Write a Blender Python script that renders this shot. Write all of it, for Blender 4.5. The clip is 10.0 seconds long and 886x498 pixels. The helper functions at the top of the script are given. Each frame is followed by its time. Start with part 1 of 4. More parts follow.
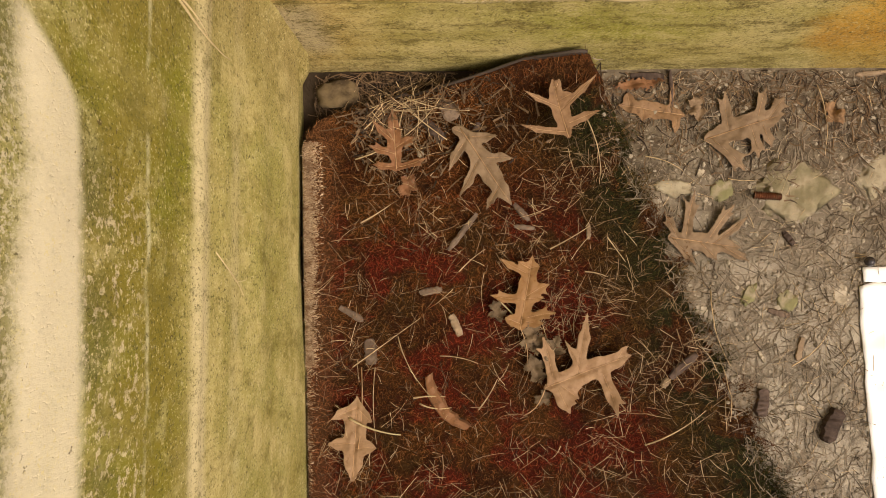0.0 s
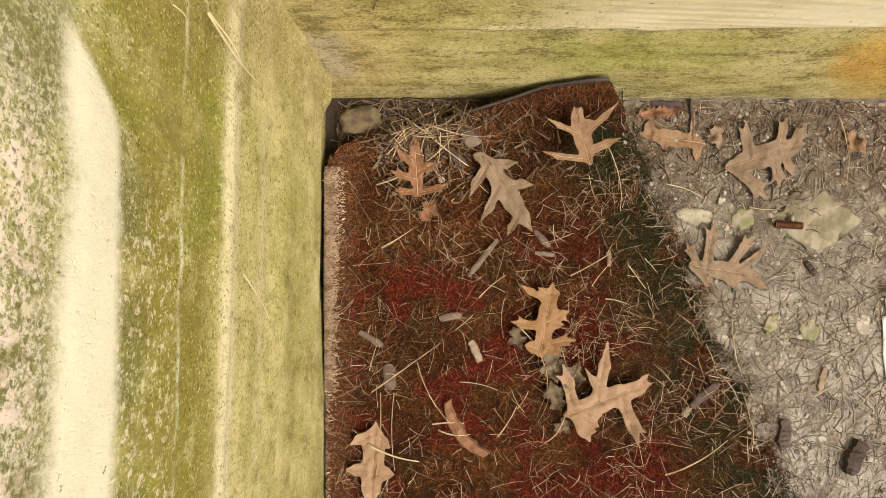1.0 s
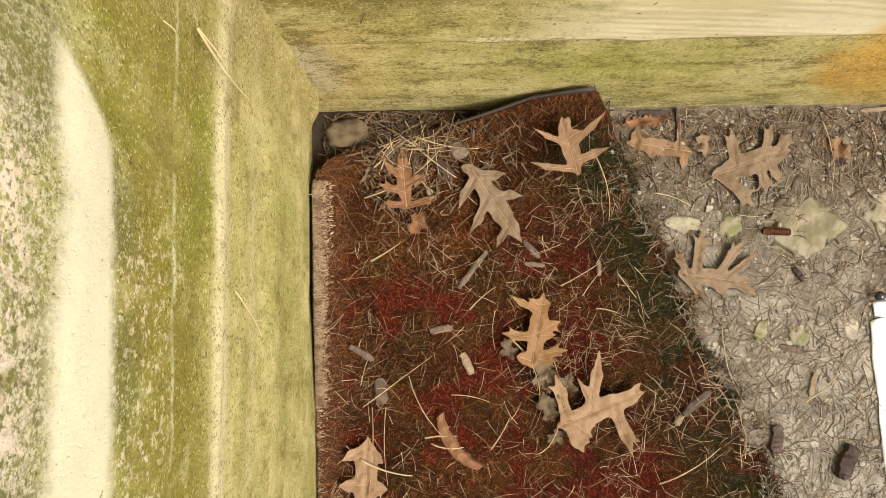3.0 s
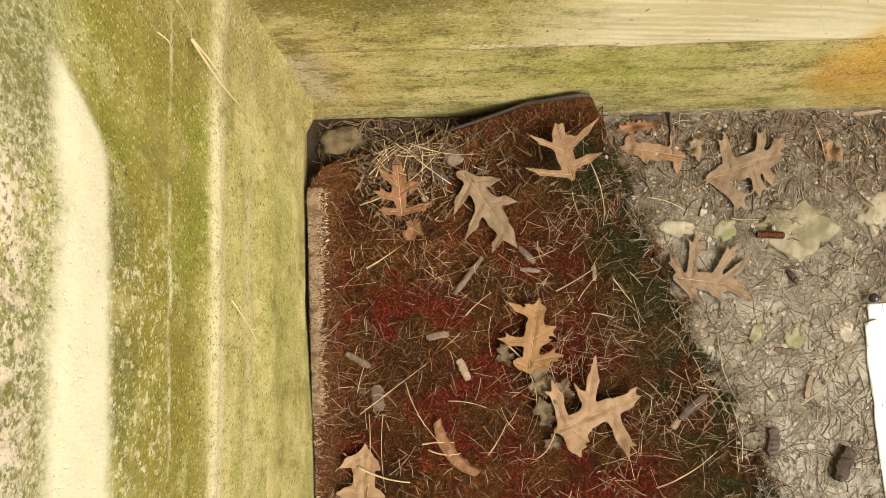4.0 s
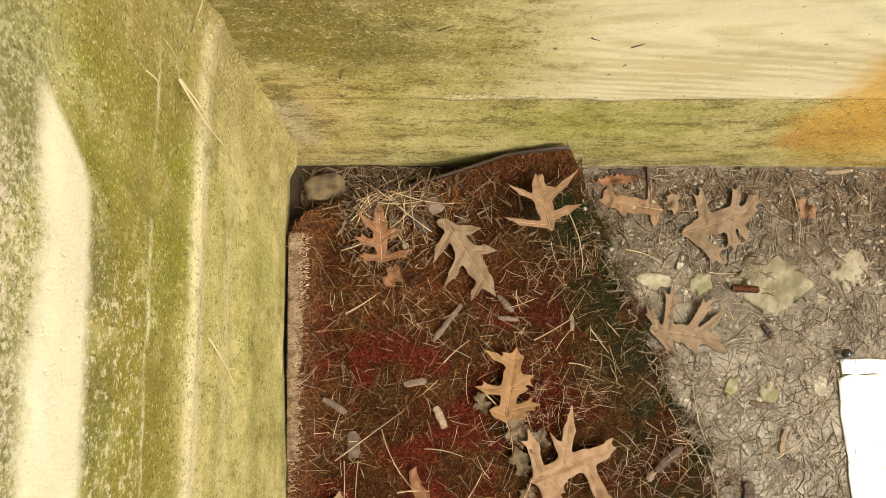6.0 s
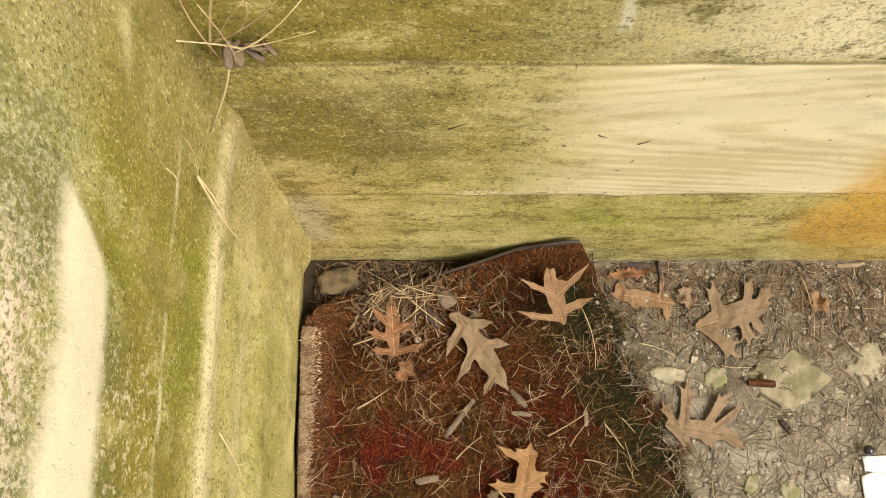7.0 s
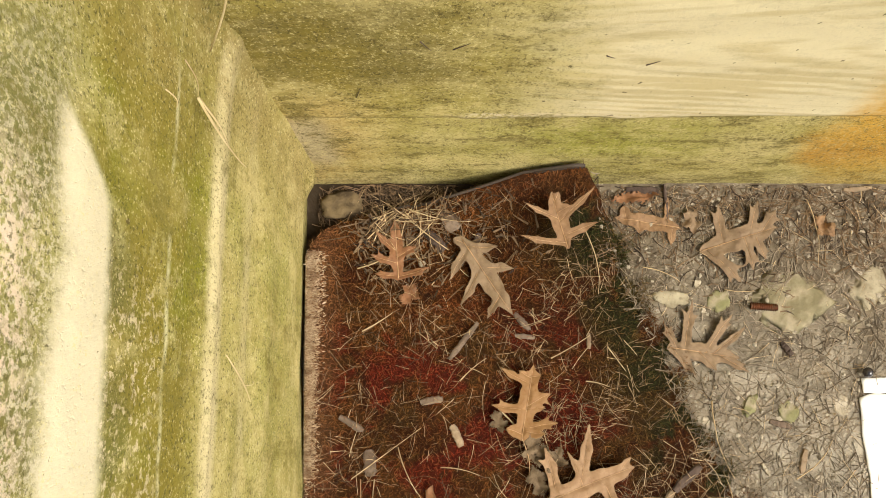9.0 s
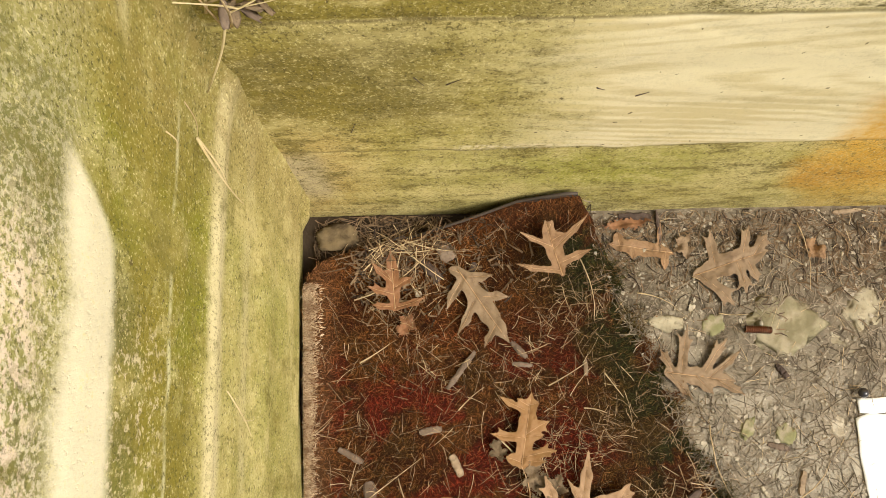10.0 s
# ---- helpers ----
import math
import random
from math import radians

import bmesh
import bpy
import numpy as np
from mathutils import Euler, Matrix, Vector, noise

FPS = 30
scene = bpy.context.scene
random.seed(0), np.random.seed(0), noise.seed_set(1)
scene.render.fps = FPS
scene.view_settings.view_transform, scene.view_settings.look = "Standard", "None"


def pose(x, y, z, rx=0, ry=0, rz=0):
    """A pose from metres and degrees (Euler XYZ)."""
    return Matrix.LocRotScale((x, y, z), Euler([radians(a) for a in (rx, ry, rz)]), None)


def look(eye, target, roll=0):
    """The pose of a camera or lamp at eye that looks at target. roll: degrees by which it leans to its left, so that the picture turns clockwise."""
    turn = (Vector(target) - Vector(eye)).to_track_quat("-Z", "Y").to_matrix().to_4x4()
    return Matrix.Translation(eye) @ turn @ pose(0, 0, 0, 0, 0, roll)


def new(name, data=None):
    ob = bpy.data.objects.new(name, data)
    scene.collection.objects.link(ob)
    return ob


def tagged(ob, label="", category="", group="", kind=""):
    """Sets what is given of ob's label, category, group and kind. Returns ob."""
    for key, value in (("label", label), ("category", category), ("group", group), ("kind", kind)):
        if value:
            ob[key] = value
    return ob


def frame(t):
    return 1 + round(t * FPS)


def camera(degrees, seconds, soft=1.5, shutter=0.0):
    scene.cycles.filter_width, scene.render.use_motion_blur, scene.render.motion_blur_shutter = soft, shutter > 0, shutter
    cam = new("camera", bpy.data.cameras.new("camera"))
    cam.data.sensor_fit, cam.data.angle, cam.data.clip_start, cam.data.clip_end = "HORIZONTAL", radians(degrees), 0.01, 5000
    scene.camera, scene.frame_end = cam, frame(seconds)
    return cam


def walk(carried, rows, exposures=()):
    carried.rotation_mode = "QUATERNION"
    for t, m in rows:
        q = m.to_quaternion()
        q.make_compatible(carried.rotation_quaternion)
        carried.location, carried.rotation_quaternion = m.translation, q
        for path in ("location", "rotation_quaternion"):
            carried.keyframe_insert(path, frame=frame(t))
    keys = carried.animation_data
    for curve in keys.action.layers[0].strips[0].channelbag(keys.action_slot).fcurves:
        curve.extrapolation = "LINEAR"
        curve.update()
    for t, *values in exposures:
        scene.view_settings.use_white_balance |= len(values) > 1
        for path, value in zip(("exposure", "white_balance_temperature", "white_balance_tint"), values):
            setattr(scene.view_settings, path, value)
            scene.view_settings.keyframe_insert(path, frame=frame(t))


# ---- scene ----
# ---- camera and walk ----
cam = camera(54.9, 10.0, soft=0.75)
PATH = [
    (0, 0.2146, -0.2999, 1.1481, 2.81, 1.81, -0.08),
    (0.5, 0.2140, -0.3003, 1.1447, 4.13, 1.25, -0.04),
    (1, 0.2001, -0.3023, 1.1495, 4.67, 2.40, 0.55),
    (1.5, 0.1930, -0.3023, 1.1504, 5.07, 3.30, 0.09),
    (2, 0.1912, -0.3018, 1.1469, 5.40, 2.52, -0.01),
    (2.5, 0.1907, -0.3013, 1.1451, 5.37, 1.66, -0.19),
    (4, 0.1915, -0.2988, 1.1485, 5.70, 1.10, -1.11),
    (4.5, 0.1909, -0.2991, 1.1474, 6.05, 0.74, -1.07),
    (5, 0.1903, -0.2991, 1.1469, 6.32, 0.70, -1.40),
    (5.2, 0.1889, -0.2991, 1.1483, 6.83, 1.19, -0.94),
    (6.3, 0.1967, -0.3115, 1.1586, 10.37, -0.56, 0.06),
    (6.5, 0.1970, -0.3114, 1.1597, 11.35, 0.02, 0.20),
    (7, 0.1968, -0.3118, 1.1616, 15.73, 0.68, 0.06),
    (7.5, 0.1964, -0.3116, 1.1613, 15.78, 0.70, 0.06),
    (8, 0.1948, -0.3116, 1.1567, 13.43, 0.56, -0.11),
    (8.5, 0.1956, -0.3120, 1.1553, 10.87, 0.80, 0.04),
    (9, 0.1960, -0.3118, 1.1578, 10.67, 0.91, 0.12),
    (9.5, 0.1962, -0.3121, 1.1575, 11.08, 0.85, 0.12),
    (10, 0.1924, -0.3087, 1.1672, 12.43, 0.67, -1.15),
]
walk(cam, [(t, pose(x, y, z, rx, ry, rz)) for t, x, y, z, rx, ry, rz in PATH],
     exposures=[(0, -0.1, 7300, 16), (0.2, -0.05, 7200, 15), (0.5, 0.26, 6350, 13), (1.0, 0.36, 6250, 10), (2.5, 0.42, 6150, 8), (4.0, 0.42, 6400, 6), (10, 0.38, 6550, 6)])

# ---- world and sun: a bright overcast sky ----
world = bpy.data.worlds.new("overcast_sky")
scene.world = world
world.use_nodes = True
wn = world.node_tree
sky = wn.nodes.new("ShaderNodeTexSky")
sky.sky_type = "NISHITA"
sky.sun_disc = False
sky.sun_elevation = radians(51)
sky.sun_rotation = radians(124)
sky.air_density, sky.dust_density, sky.ozone_density = 1.0, 6.0, 0.6
wn.links.new(sky.outputs[0], wn.nodes["Background"].inputs[0])
wn.nodes["Background"].inputs[1].default_value = 0.12
sun = new("sun", bpy.data.lights.new("sun", "SUN"))
sun.data.energy, sun.data.angle, sun.data.color = 3.1, radians(30), (1.0, 0.95, 0.86)
sun.matrix_world = look((1.3, -0.95, 2.0), (0, 0, 0))


# ---- material helpers ----
class Nodes:
    """A short way to write node trees; every method returns an output socket."""

    def __init__(self, name, rough=0.85, metal=0.0, spec=0.3):
        self.mat = bpy.data.materials.new(name)
        self.mat.use_nodes = True
        self.t = self.mat.node_tree
        self.bsdf = self.t.nodes["Principled BSDF"]
        self.bsdf.inputs["Roughness"].default_value = rough
        self.bsdf.inputs["Metallic"].default_value = metal
        self.bsdf.inputs["Specular IOR Level"].default_value = spec
        self.pos = self.t.nodes.new("ShaderNodeNewGeometry").outputs["Position"]

    def plug(self, socket, v):
        if isinstance(v, (int, float)):
            socket.default_value = v
        elif isinstance(v, tuple):
            socket.default_value = (*v, 1.0) if len(v) == 3 and socket.type == "RGBA" else v
        else:
            self.t.links.new(v, socket)

    def local(self):
        return self.t.nodes.new("ShaderNodeTexCoord").outputs["Object"]

    def stretch(self, scale, vec=None, move=(0, 0, 0)):
        n = self.t.nodes.new("ShaderNodeMapping")
        self.plug(n.inputs[0], vec or self.pos)
        n.inputs["Scale"].default_value = scale
        n.inputs["Location"].default_value = move
        return n.outputs[0]

    def noise(self, scale, detail=4.0, vec=None, rough=0.55, distort=0.0):
        n = self.t.nodes.new("ShaderNodeTexNoise")
        self.plug(n.inputs["Vector"], vec or self.pos)
        n.inputs["Scale"].default_value, n.inputs["Detail"].default_value = scale, detail
        n.inputs["Roughness"].default_value, n.inputs["Distortion"].default_value = rough, distort
        return n.outputs[0]

    def cells(self, scale, vec=None, feature="F1"):
        n = self.t.nodes.new("ShaderNodeTexVoronoi")
        n.feature = feature
        self.plug(n.inputs["Vector"], vec or self.pos)
        n.inputs["Scale"].default_value = scale
        return n.outputs[0]

    def step(self, v, a, b, c=0.0, d=1.0):
        """v from a..b to c..d, smooth and clamped."""
        n = self.t.nodes.new("ShaderNodeMapRange")
        n.interpolation_type = "SMOOTHSTEP"
        for k, x in zip((0, 1, 2, 3, 4), (v, a, b, c, d)):
            self.plug(n.inputs[k], x)
        return n.outputs[0]

    def calc(self, op, a, b=0.0, c=0.0):
        n = self.t.nodes.new("ShaderNodeMath")
        n.operation = op
        for k, x in enumerate((a, b, c)):
            self.plug(n.inputs[k], x)
        return n.outputs[0]

    def mul(self, *some):
        out = some[0]
        for s in some[1:]:
            out = self.calc("MULTIPLY", out, s)
        return out

    def band(self, v, a, b, soft):
        return self.mul(self.step(v, a - soft, a + soft), self.step(v, b - soft, b + soft, 1.0, 0.0))

    def mix(self, fac, a, b):
        n = self.t.nodes.new("ShaderNodeMix")
        n.data_type = "RGBA"
        self.plug(n.inputs[0], fac)
        self.plug(n.inputs[6], a)
        self.plug(n.inputs[7], b)
        return n.outputs[2]

    def axes(self, vec=None):
        n = self.t.nodes.new("ShaderNodeSeparateXYZ")
        self.plug(n.inputs[0], vec or self.pos)
        return n.outputs

    def island(self):
        return self.t.nodes.new("ShaderNodeNewGeometry").outputs["Random Per Island"]

    def each(self):
        return self.t.nodes.new("ShaderNodeObjectInfo").outputs["Random"]

    def bump(self, height, strength, distance):
        n = self.t.nodes.new("ShaderNodeBump")
        n.inputs["Strength"].default_value, n.inputs["Distance"].default_value = strength, distance
        self.plug(n.inputs["Height"], height)
        self.t.links.new(n.outputs[0], self.bsdf.inputs["Normal"])
        return self

    def done(self, colour):
        self.plug(self.bsdf.inputs["Base Color"], colour)
        return self.mat


# ---- materials ----
def wall_bump(n, amount=1.0):
    drawn = n.stretch((1, 1, 0.65))
    fine = n.noise(520, 5, drawn, 0.75)
    pits = n.step(n.noise(260, 3, drawn), 0.30, 0.40)
    relief = n.calc("ADD", n.mul(fine, 0.6), n.mul(pits, 0.5))
    n.bump(relief, 0.5 * amount, 0.0012)




def left_concrete():
    n = Nodes("algae_streaked_concrete", 0.93, spec=0.12)
    x, y, z = n.axes()
    grain = n.noise(9, 9, n.stretch((1, 0.7, 0.8)), 0.72)
    soft = n.noise(7, 9, n.stretch((1, 0.9, 0.6)), 0.66)
    patch = n.noise(16, 9, n.stretch((1, 0.9, 0.5), move=(0, 4, 2)), 0.70)
    fine = n.noise(150, 8, n.stretch((1, 0.9, 0.6)), 0.88)
    mott = n.noise(30, 9, n.stretch((1, 0.8, 0.4)), 0.76)
    off = n.calc("SUBTRACT", soft, 0.5)
    wave = n.calc("ADD", z, n.mul(off, 0.16))
    col = n.mix(n.step(grain, 0.38, 0.62), (0.54, 0.46, 0.205), (0.30, 0.26, 0.075))
    col = n.mix(n.step(patch, 0.45, 0.62, 0.0, 0.55), col, (0.31, 0.29, 0.085))
    # green growth, strongest half way up, and lighter worn places in it
    growth = n.mul(n.band(wave, 0.50, 0.745, 0.04), n.step(patch, 0.30, 0.52, 0.55, 1.0))
    col = n.mix(growth, col, n.mix(n.step(soft, 0.40, 0.60), (0.215, 0.180, 0.028), (0.205, 0.205, 0.022)))
    col = n.mix(n.mul(growth, n.step(n.noise(28, 8, n.stretch((1, 0.6, 0.7)), 0.7), 0.54, 0.68), 0.55), col, (0.50, 0.46, 0.20))
    low = n.mul(n.band(wave, 0.18, 0.42, 0.06), n.step(patch, 0.38, 0.60), 0.6)
    col = n.mix(low, col, (0.30, 0.285, 0.075))
    # pale strips of board marks
    ragged = n.calc("ADD", z, n.calc("ADD", n.mul(n.calc("SUBTRACT", n.noise(5, 4, n.stretch((1, 1, 0.2))), 0.5), 0.03), n.mul(n.calc("SUBTRACT", patch, 0.5), 0.02)))
    thin = n.band(ragged, 0.455, 0.497, 0.010)
    col = n.mix(n.mul(thin, n.step(grain, 0.30, 0.58, 0.15, 0.85)), col, (0.64, 0.56, 0.34))
    thin2 = n.mul(n.band(ragged, 0.36, 0.39, 0.012), n.step(patch, 0.42, 0.60), 0.6)
    col = n.mix(thin2, col, (0.62, 0.54, 0.32))
    line = n.calc("ADD", z, n.mul(n.calc("SUBTRACT", n.noise(9, 2, n.stretch((1, 1, 0.1))), 0.5), 0.03))
    hair = n.mul(n.band(n.calc("ADD", line, n.mul(n.calc("SUBTRACT", patch, 0.5), 0.008)), 0.587, 0.593, 0.0025), n.step(patch, 0.42, 0.60), 0.75)
    col = n.mix(hair, col, (0.60, 0.58, 0.36))
    # speckled belt up high
    belt = n.step(wave, 0.715, 0.775)
    spots = n.step(n.noise(260, 5, n.stretch((1, 0.9, 0.75)), 0.72), 0.49, 0.56)
    col = n.mix(n.mul(belt, 0.8), col, n.mix(n.step(patch, 0.42, 0.58), (0.13, 0.135, 0.045), (0.27, 0.255, 0.085)))
    col = n.mix(n.mul(belt, spots, n.step(y, -0.14, -0.24, 0.35, 0.85)), col, (0.60, 0.54, 0.38))
    pale = n.mul(n.step(z, 0.755, 0.795), n.step(y, -0.17, -0.25), n.step(n.noise(95, 5, rough=0.7), 0.47, 0.55))
    col = n.mix(pale, col, (0.70, 0.57, 0.44))
    dark = n.mul(n.band(wave, 0.64, 0.70, 0.02), n.step(y, -0.16, -0.25), n.step(patch, 0.38, 0.56), 0.7)
    col = n.mix(dark, col, (0.135, 0.13, 0.045))
    worn = n.mul(n.band(wave, 0.585, 0.70, 0.025), n.step(y, -0.20, -0.27), n.step(n.noise(190, 5, n.stretch((1, 0.6, 0.5)), 0.70), 0.53, 0.60))
    col = n.mix(n.mul(worn, 0.75), col, (0.66, 0.56, 0.38))
    # the washed streak, with a pointed upper end towards the corner
    rise = n.calc("ADD", z, n.mul(n.step(y, -0.28, -0.12), -0.012))
    ramp = n.step(y, -0.205, -0.135)
    lower = n.calc("ADD", n.mul(ramp, 0.080), 0.681)
    body = n.mul(n.step(n.calc("SUBTRACT", n.calc("ADD", rise, n.mul(off, 0.035)), lower), -0.008, 0.012), n.step(n.calc("ADD", z, n.mul(n.calc("SUBTRACT", patch, 0.5), 0.05)), 0.738, 0.764, 1.0, 0.0))
    streak = n.mul(body, n.step(y, -0.165, -0.125, 1.0, 0.0))
    col = n.mix(n.mul(streak, n.step(grain, 0.2, 0.5, 0.75, 0.95)), col, (0.70, 0.64, 0.46))
    drip = n.mul(n.band(n.calc("ADD", z, n.calc("ADD", n.mul(y, -0.5), n.mul(off, 0.02))), 0.722, 0.742, 0.010), n.step(y, -0.085, -0.05), n.step(z, 0.66, 0.70))
    col = n.mix(n.mul(drip, 0.65), col, (0.64, 0.56, 0.32))
    # browner towards the corner, patchy dark olive at the foot
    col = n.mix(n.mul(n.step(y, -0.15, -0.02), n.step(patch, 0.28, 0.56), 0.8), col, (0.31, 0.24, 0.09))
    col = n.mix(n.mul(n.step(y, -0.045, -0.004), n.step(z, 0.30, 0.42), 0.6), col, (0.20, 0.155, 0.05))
    foot = n.mul(n.step(z, 0.12, 0.0), n.step(soft, 0.3, 0.6), 0.6)
    col = n.mix(foot, col, (0.24, 0.22, 0.08))
    clear = n.step(streak, 0.0, 1.0, 1.0, 0.1)
    col = n.mix(n.mul(n.step(mott, 0.52, 0.66), clear, 0.45), col, (0.56, 0.49, 0.24))
    col = n.mix(n.mul(n.step(mott, 0.49, 0.36), clear, 0.65), col, (0.165, 0.142, 0.032))
    # grain: dark pores and light sand
    col = n.mix(n.mul(n.step(fine, 0.53, 0.63), n.step(streak, 0.0, 1.0, 0.8, 0.15)), col, (0.085, 0.075, 0.022))
    col = n.mix(n.mul(n.step(n.noise(170, 8, n.stretch((1, 0.9, 0.6), move=(0, 3, 1)), 0.88), 0.54, 0.63), n.step(soft, 0.35, 0.65, 0.25, 0.6)), col, (0.70, 0.62, 0.34))
    col = n.mix(n.mul(n.step(n.noise(170, 3, n.stretch((1, 0.8, 0.6))), 0.69, 0.73), 0.8), col, (0.10, 0.075, 0.03))
    pores = n.mul(n.step(n.noise(400, 4, n.stretch((1, 0.9, 0.7), move=(0, 7, 2)), 0.65), 0.55, 0.63), n.step(patch, 0.36, 0.60, 0.3, 0.8), n.step(streak, 0.0, 1.0, 1.0, 0.1))
    col = n.mix(pores, col, (0.085, 0.075, 0.020))
    sand = n.mul(n.step(n.noise(430, 4, n.stretch((1, 0.85, 0.7), move=(0, 2, 9)), 0.65), 0.57, 0.65), n.step(mott, 0.40, 0.58, 0.25, 0.7))
    col = n.mix(sand, col, (0.66, 0.58, 0.30))
    wall_bump(n)
    return n.done(col)


def top_concrete():
    n = Nodes("board_marked_concrete", 0.93, spec=0.15)
    x, y, z = n.axes()
    grain = n.noise(8, 9, n.stretch((0.6, 1, 1.0)), 0.72)
    soft = n.noise(7, 10, n.stretch((0.7, 1, 0.6)), 0.70)
    fine = n.noise(140, 8, n.stretch((0.85, 1, 0.6)), 0.88)
    mott = n.noise(26, 9, n.stretch((0.5, 1, 0.9)), 0.78)
    jog = n.calc("ADD", z, n.mul(n.calc("SUBTRACT", n.noise(7, 3, n.stretch((1, 1, 0.2))), 0.5), 0.012))
    base = n.mix(n.step(grain, 0.35, 0.65), (0.56, 0.48, 0.215), (0.36, 0.31, 0.085))
    # lowest course: green towards the middle, warm at the corner
    low = n.step(jog, 0.272, 0.279, 1.0, 0.0)
    side = n.mul(low, n.band(x, 0.22, 0.50, 0.10), n.band(z, 0.13, 0.262, 0.03), n.step(soft, 0.36, 0.6, 0.35, 0.95))
    col = n.mix(side, base, (0.31, 0.30, 0.055))
    lowdirt = n.mul(n.step(z, 0.10, 0.01), n.step(n.noise(260, 6, n.stretch((1, 1, 0.6)), 0.75), 0.42, 0.58), 0.8)
    col = n.mix(lowdirt, col, (0.27, 0.23, 0.10))
    col = n.mix(n.mul(n.step(x, 0.16, 0.02), n.band(z, 0.0, 0.36, 0.05), n.step(soft, 0.3, 0.6), 0.65), col, (0.47, 0.305, 0.11))
    grey = n.mul(n.band(x, -0.02, 0.05, 0.015), n.band(z, 0.10, 0.27, 0.03), 0.6)
    col = n.mix(grey, col, (0.42, 0.37, 0.27))
    # middle course: smooth and pale away from the corner, olive near it
    mid = n.mul(n.step(jog, 0.272, 0.279), n.step(jog, 0.571, 0.577, 1.0, 0.0))
    pale = n.mul(mid, n.step(n.calc("ADD", x, n.mul(n.calc("SUBTRACT", soft, 0.5), 0.22)), 0.20, 0.36))
    arch = n.calc("SUBTRACT", n.mul(n.calc("POWER", n.calc("ABSOLUTE", n.calc("SUBTRACT", z, 0.455)), 1.6), 2.6), n.mul(x, 0.16))
    arch = n.calc("ADD", arch, n.mul(n.noise(6, 3, n.stretch((0.4, 1, 1.2))), 0.05))
    rings = n.calc("ADD", n.mul(n.calc("SINE", n.mul(arch, 380)), 0.06), n.noise(6, 6, n.stretch((0.5, 1, 2.5)), 0.65))
    col = n.mix(n.mul(pale, 0.9), col, n.mix(n.step(rings, 0.44, 0.60), (0.74, 0.66, 0.44), (0.60, 0.51, 0.30)))
    stain = n.mul(mid, n.step(n.calc("ADD", x, n.mul(n.calc("SUBTRACT", soft, 0.5), 0.25)), 0.29, 0.13), n.band(n.calc("ADD", z, n.mul(n.calc("SUBTRACT", grain, 0.5), 0.12)), 0.36, 0.56, 0.05), n.step(grain, 0.3, 0.55, 0.5, 0.95))
    col = n.mix(stain, col, n.mix(n.step(grain, 0.4, 0.6), (0.105, 0.082, 0.015), (0.215, 0.172, 0.034)))
    # top course: rough and olive, beige further along
    top = n.step(jog, 0.573, 0.580)
    rough = n.mix(n.step(n.calc("ADD", x, n.mul(n.calc("SUBTRACT", soft, 0.5), 0.3)), 0.22, 0.52), (0.25, 0.205, 0.042), (0.74, 0.66, 0.42))
    rough = n.mix(n.mul(n.step(n.noise(190, 8, n.stretch((0.9, 1, 0.65), move=(1, 0, 4)), 0.88), 0.52, 0.60), n.step(x, 0.2, 0.5, 0.7, 0.4)), rough, (0.17, 0.135, 0.045))
    col = n.mix(top, col, rough)
    drip = n.mul(top, n.band(n.calc("ADD", x, n.mul(z, 0.08)), 0.364, 0.373, 0.003), n.step(z, 0.618, 0.63), 0.8)
    col = n.mix(drip, col, (0.62, 0.57, 0.43))
    open_ = n.mul(n.step(pale, 0.0, 1.0, 1.0, 0.15), n.step(stain, 0.0, 1.0, 1.0, 0.45))
    col = n.mix(n.mul(n.step(mott, 0.52, 0.61), open_, 0.6), col, (0.58, 0.49, 0.22))
    col = n.mix(n.mul(n.step(mott, 0.495, 0.40), open_, 0.75), col, (0.15, 0.12, 0.028))
    # rust wash low down, far from the corner
    far = n.calc("ADD", x, n.mul(n.calc("SUBTRACT", soft, 0.5), 0.16))
    edge = n.calc("ADD", far, n.mul(n.step(z, 0.18, 0.02), -0.06))
    rust = n.mul(n.step(edge, 0.585, 0.645), n.step(n.calc("ADD", z, n.mul(n.step(x, 0.58, 0.75), -0.10)), 0.46, 0.34), n.step(z, 0.02, 0.14, 0.4, 1.0))
    col = n.mix(n.mul(rust, n.step(fine, 0.40, 0.62, 0.95, 0.6)), col, n.mix(n.step(soft, 0.38, 0.64), (0.64, 0.37, 0.055), (0.48, 0.245, 0.030)))
    col = n.mix(n.mul(low, n.step(fine, 0.50, 0.62), 0.5), col, (0.11, 0.09, 0.03))
    col = n.mix(n.mul(n.step(fine, 0.51, 0.63), n.step(mott, 0.35, 0.6, 1.0, 0.45), n.step(pale, 0.0, 1.0, 0.85, 0.12)), col, (0.10, 0.08, 0.025))
    chips = n.mul(n.band(z, 0.272, 0.290, 0.004), n.band(x, 0.20, 0.45, 0.03), n.step(n.noise(150, 5, rough=0.7), 0.46, 0.54))
    col = n.mix(chips, col, (0.66, 0.58, 0.38))
    seam = n.mul(n.calc("MAXIMUM", n.band(jog, 0.2725, 0.2765, 0.002), n.band(jog, 0.5715, 0.5755, 0.002)), n.step(soft, 0.36, 0.56), 0.8)
    col = n.mix(seam, col, (0.13, 0.10, 0.04))
    dots = n.mul(n.step(n.noise(150, 3, n.stretch((0.9, 1, 0.6))), 0.69, 0.72), 0.85)
    col = n.mix(dots, col, (0.10, 0.08, 0.035))
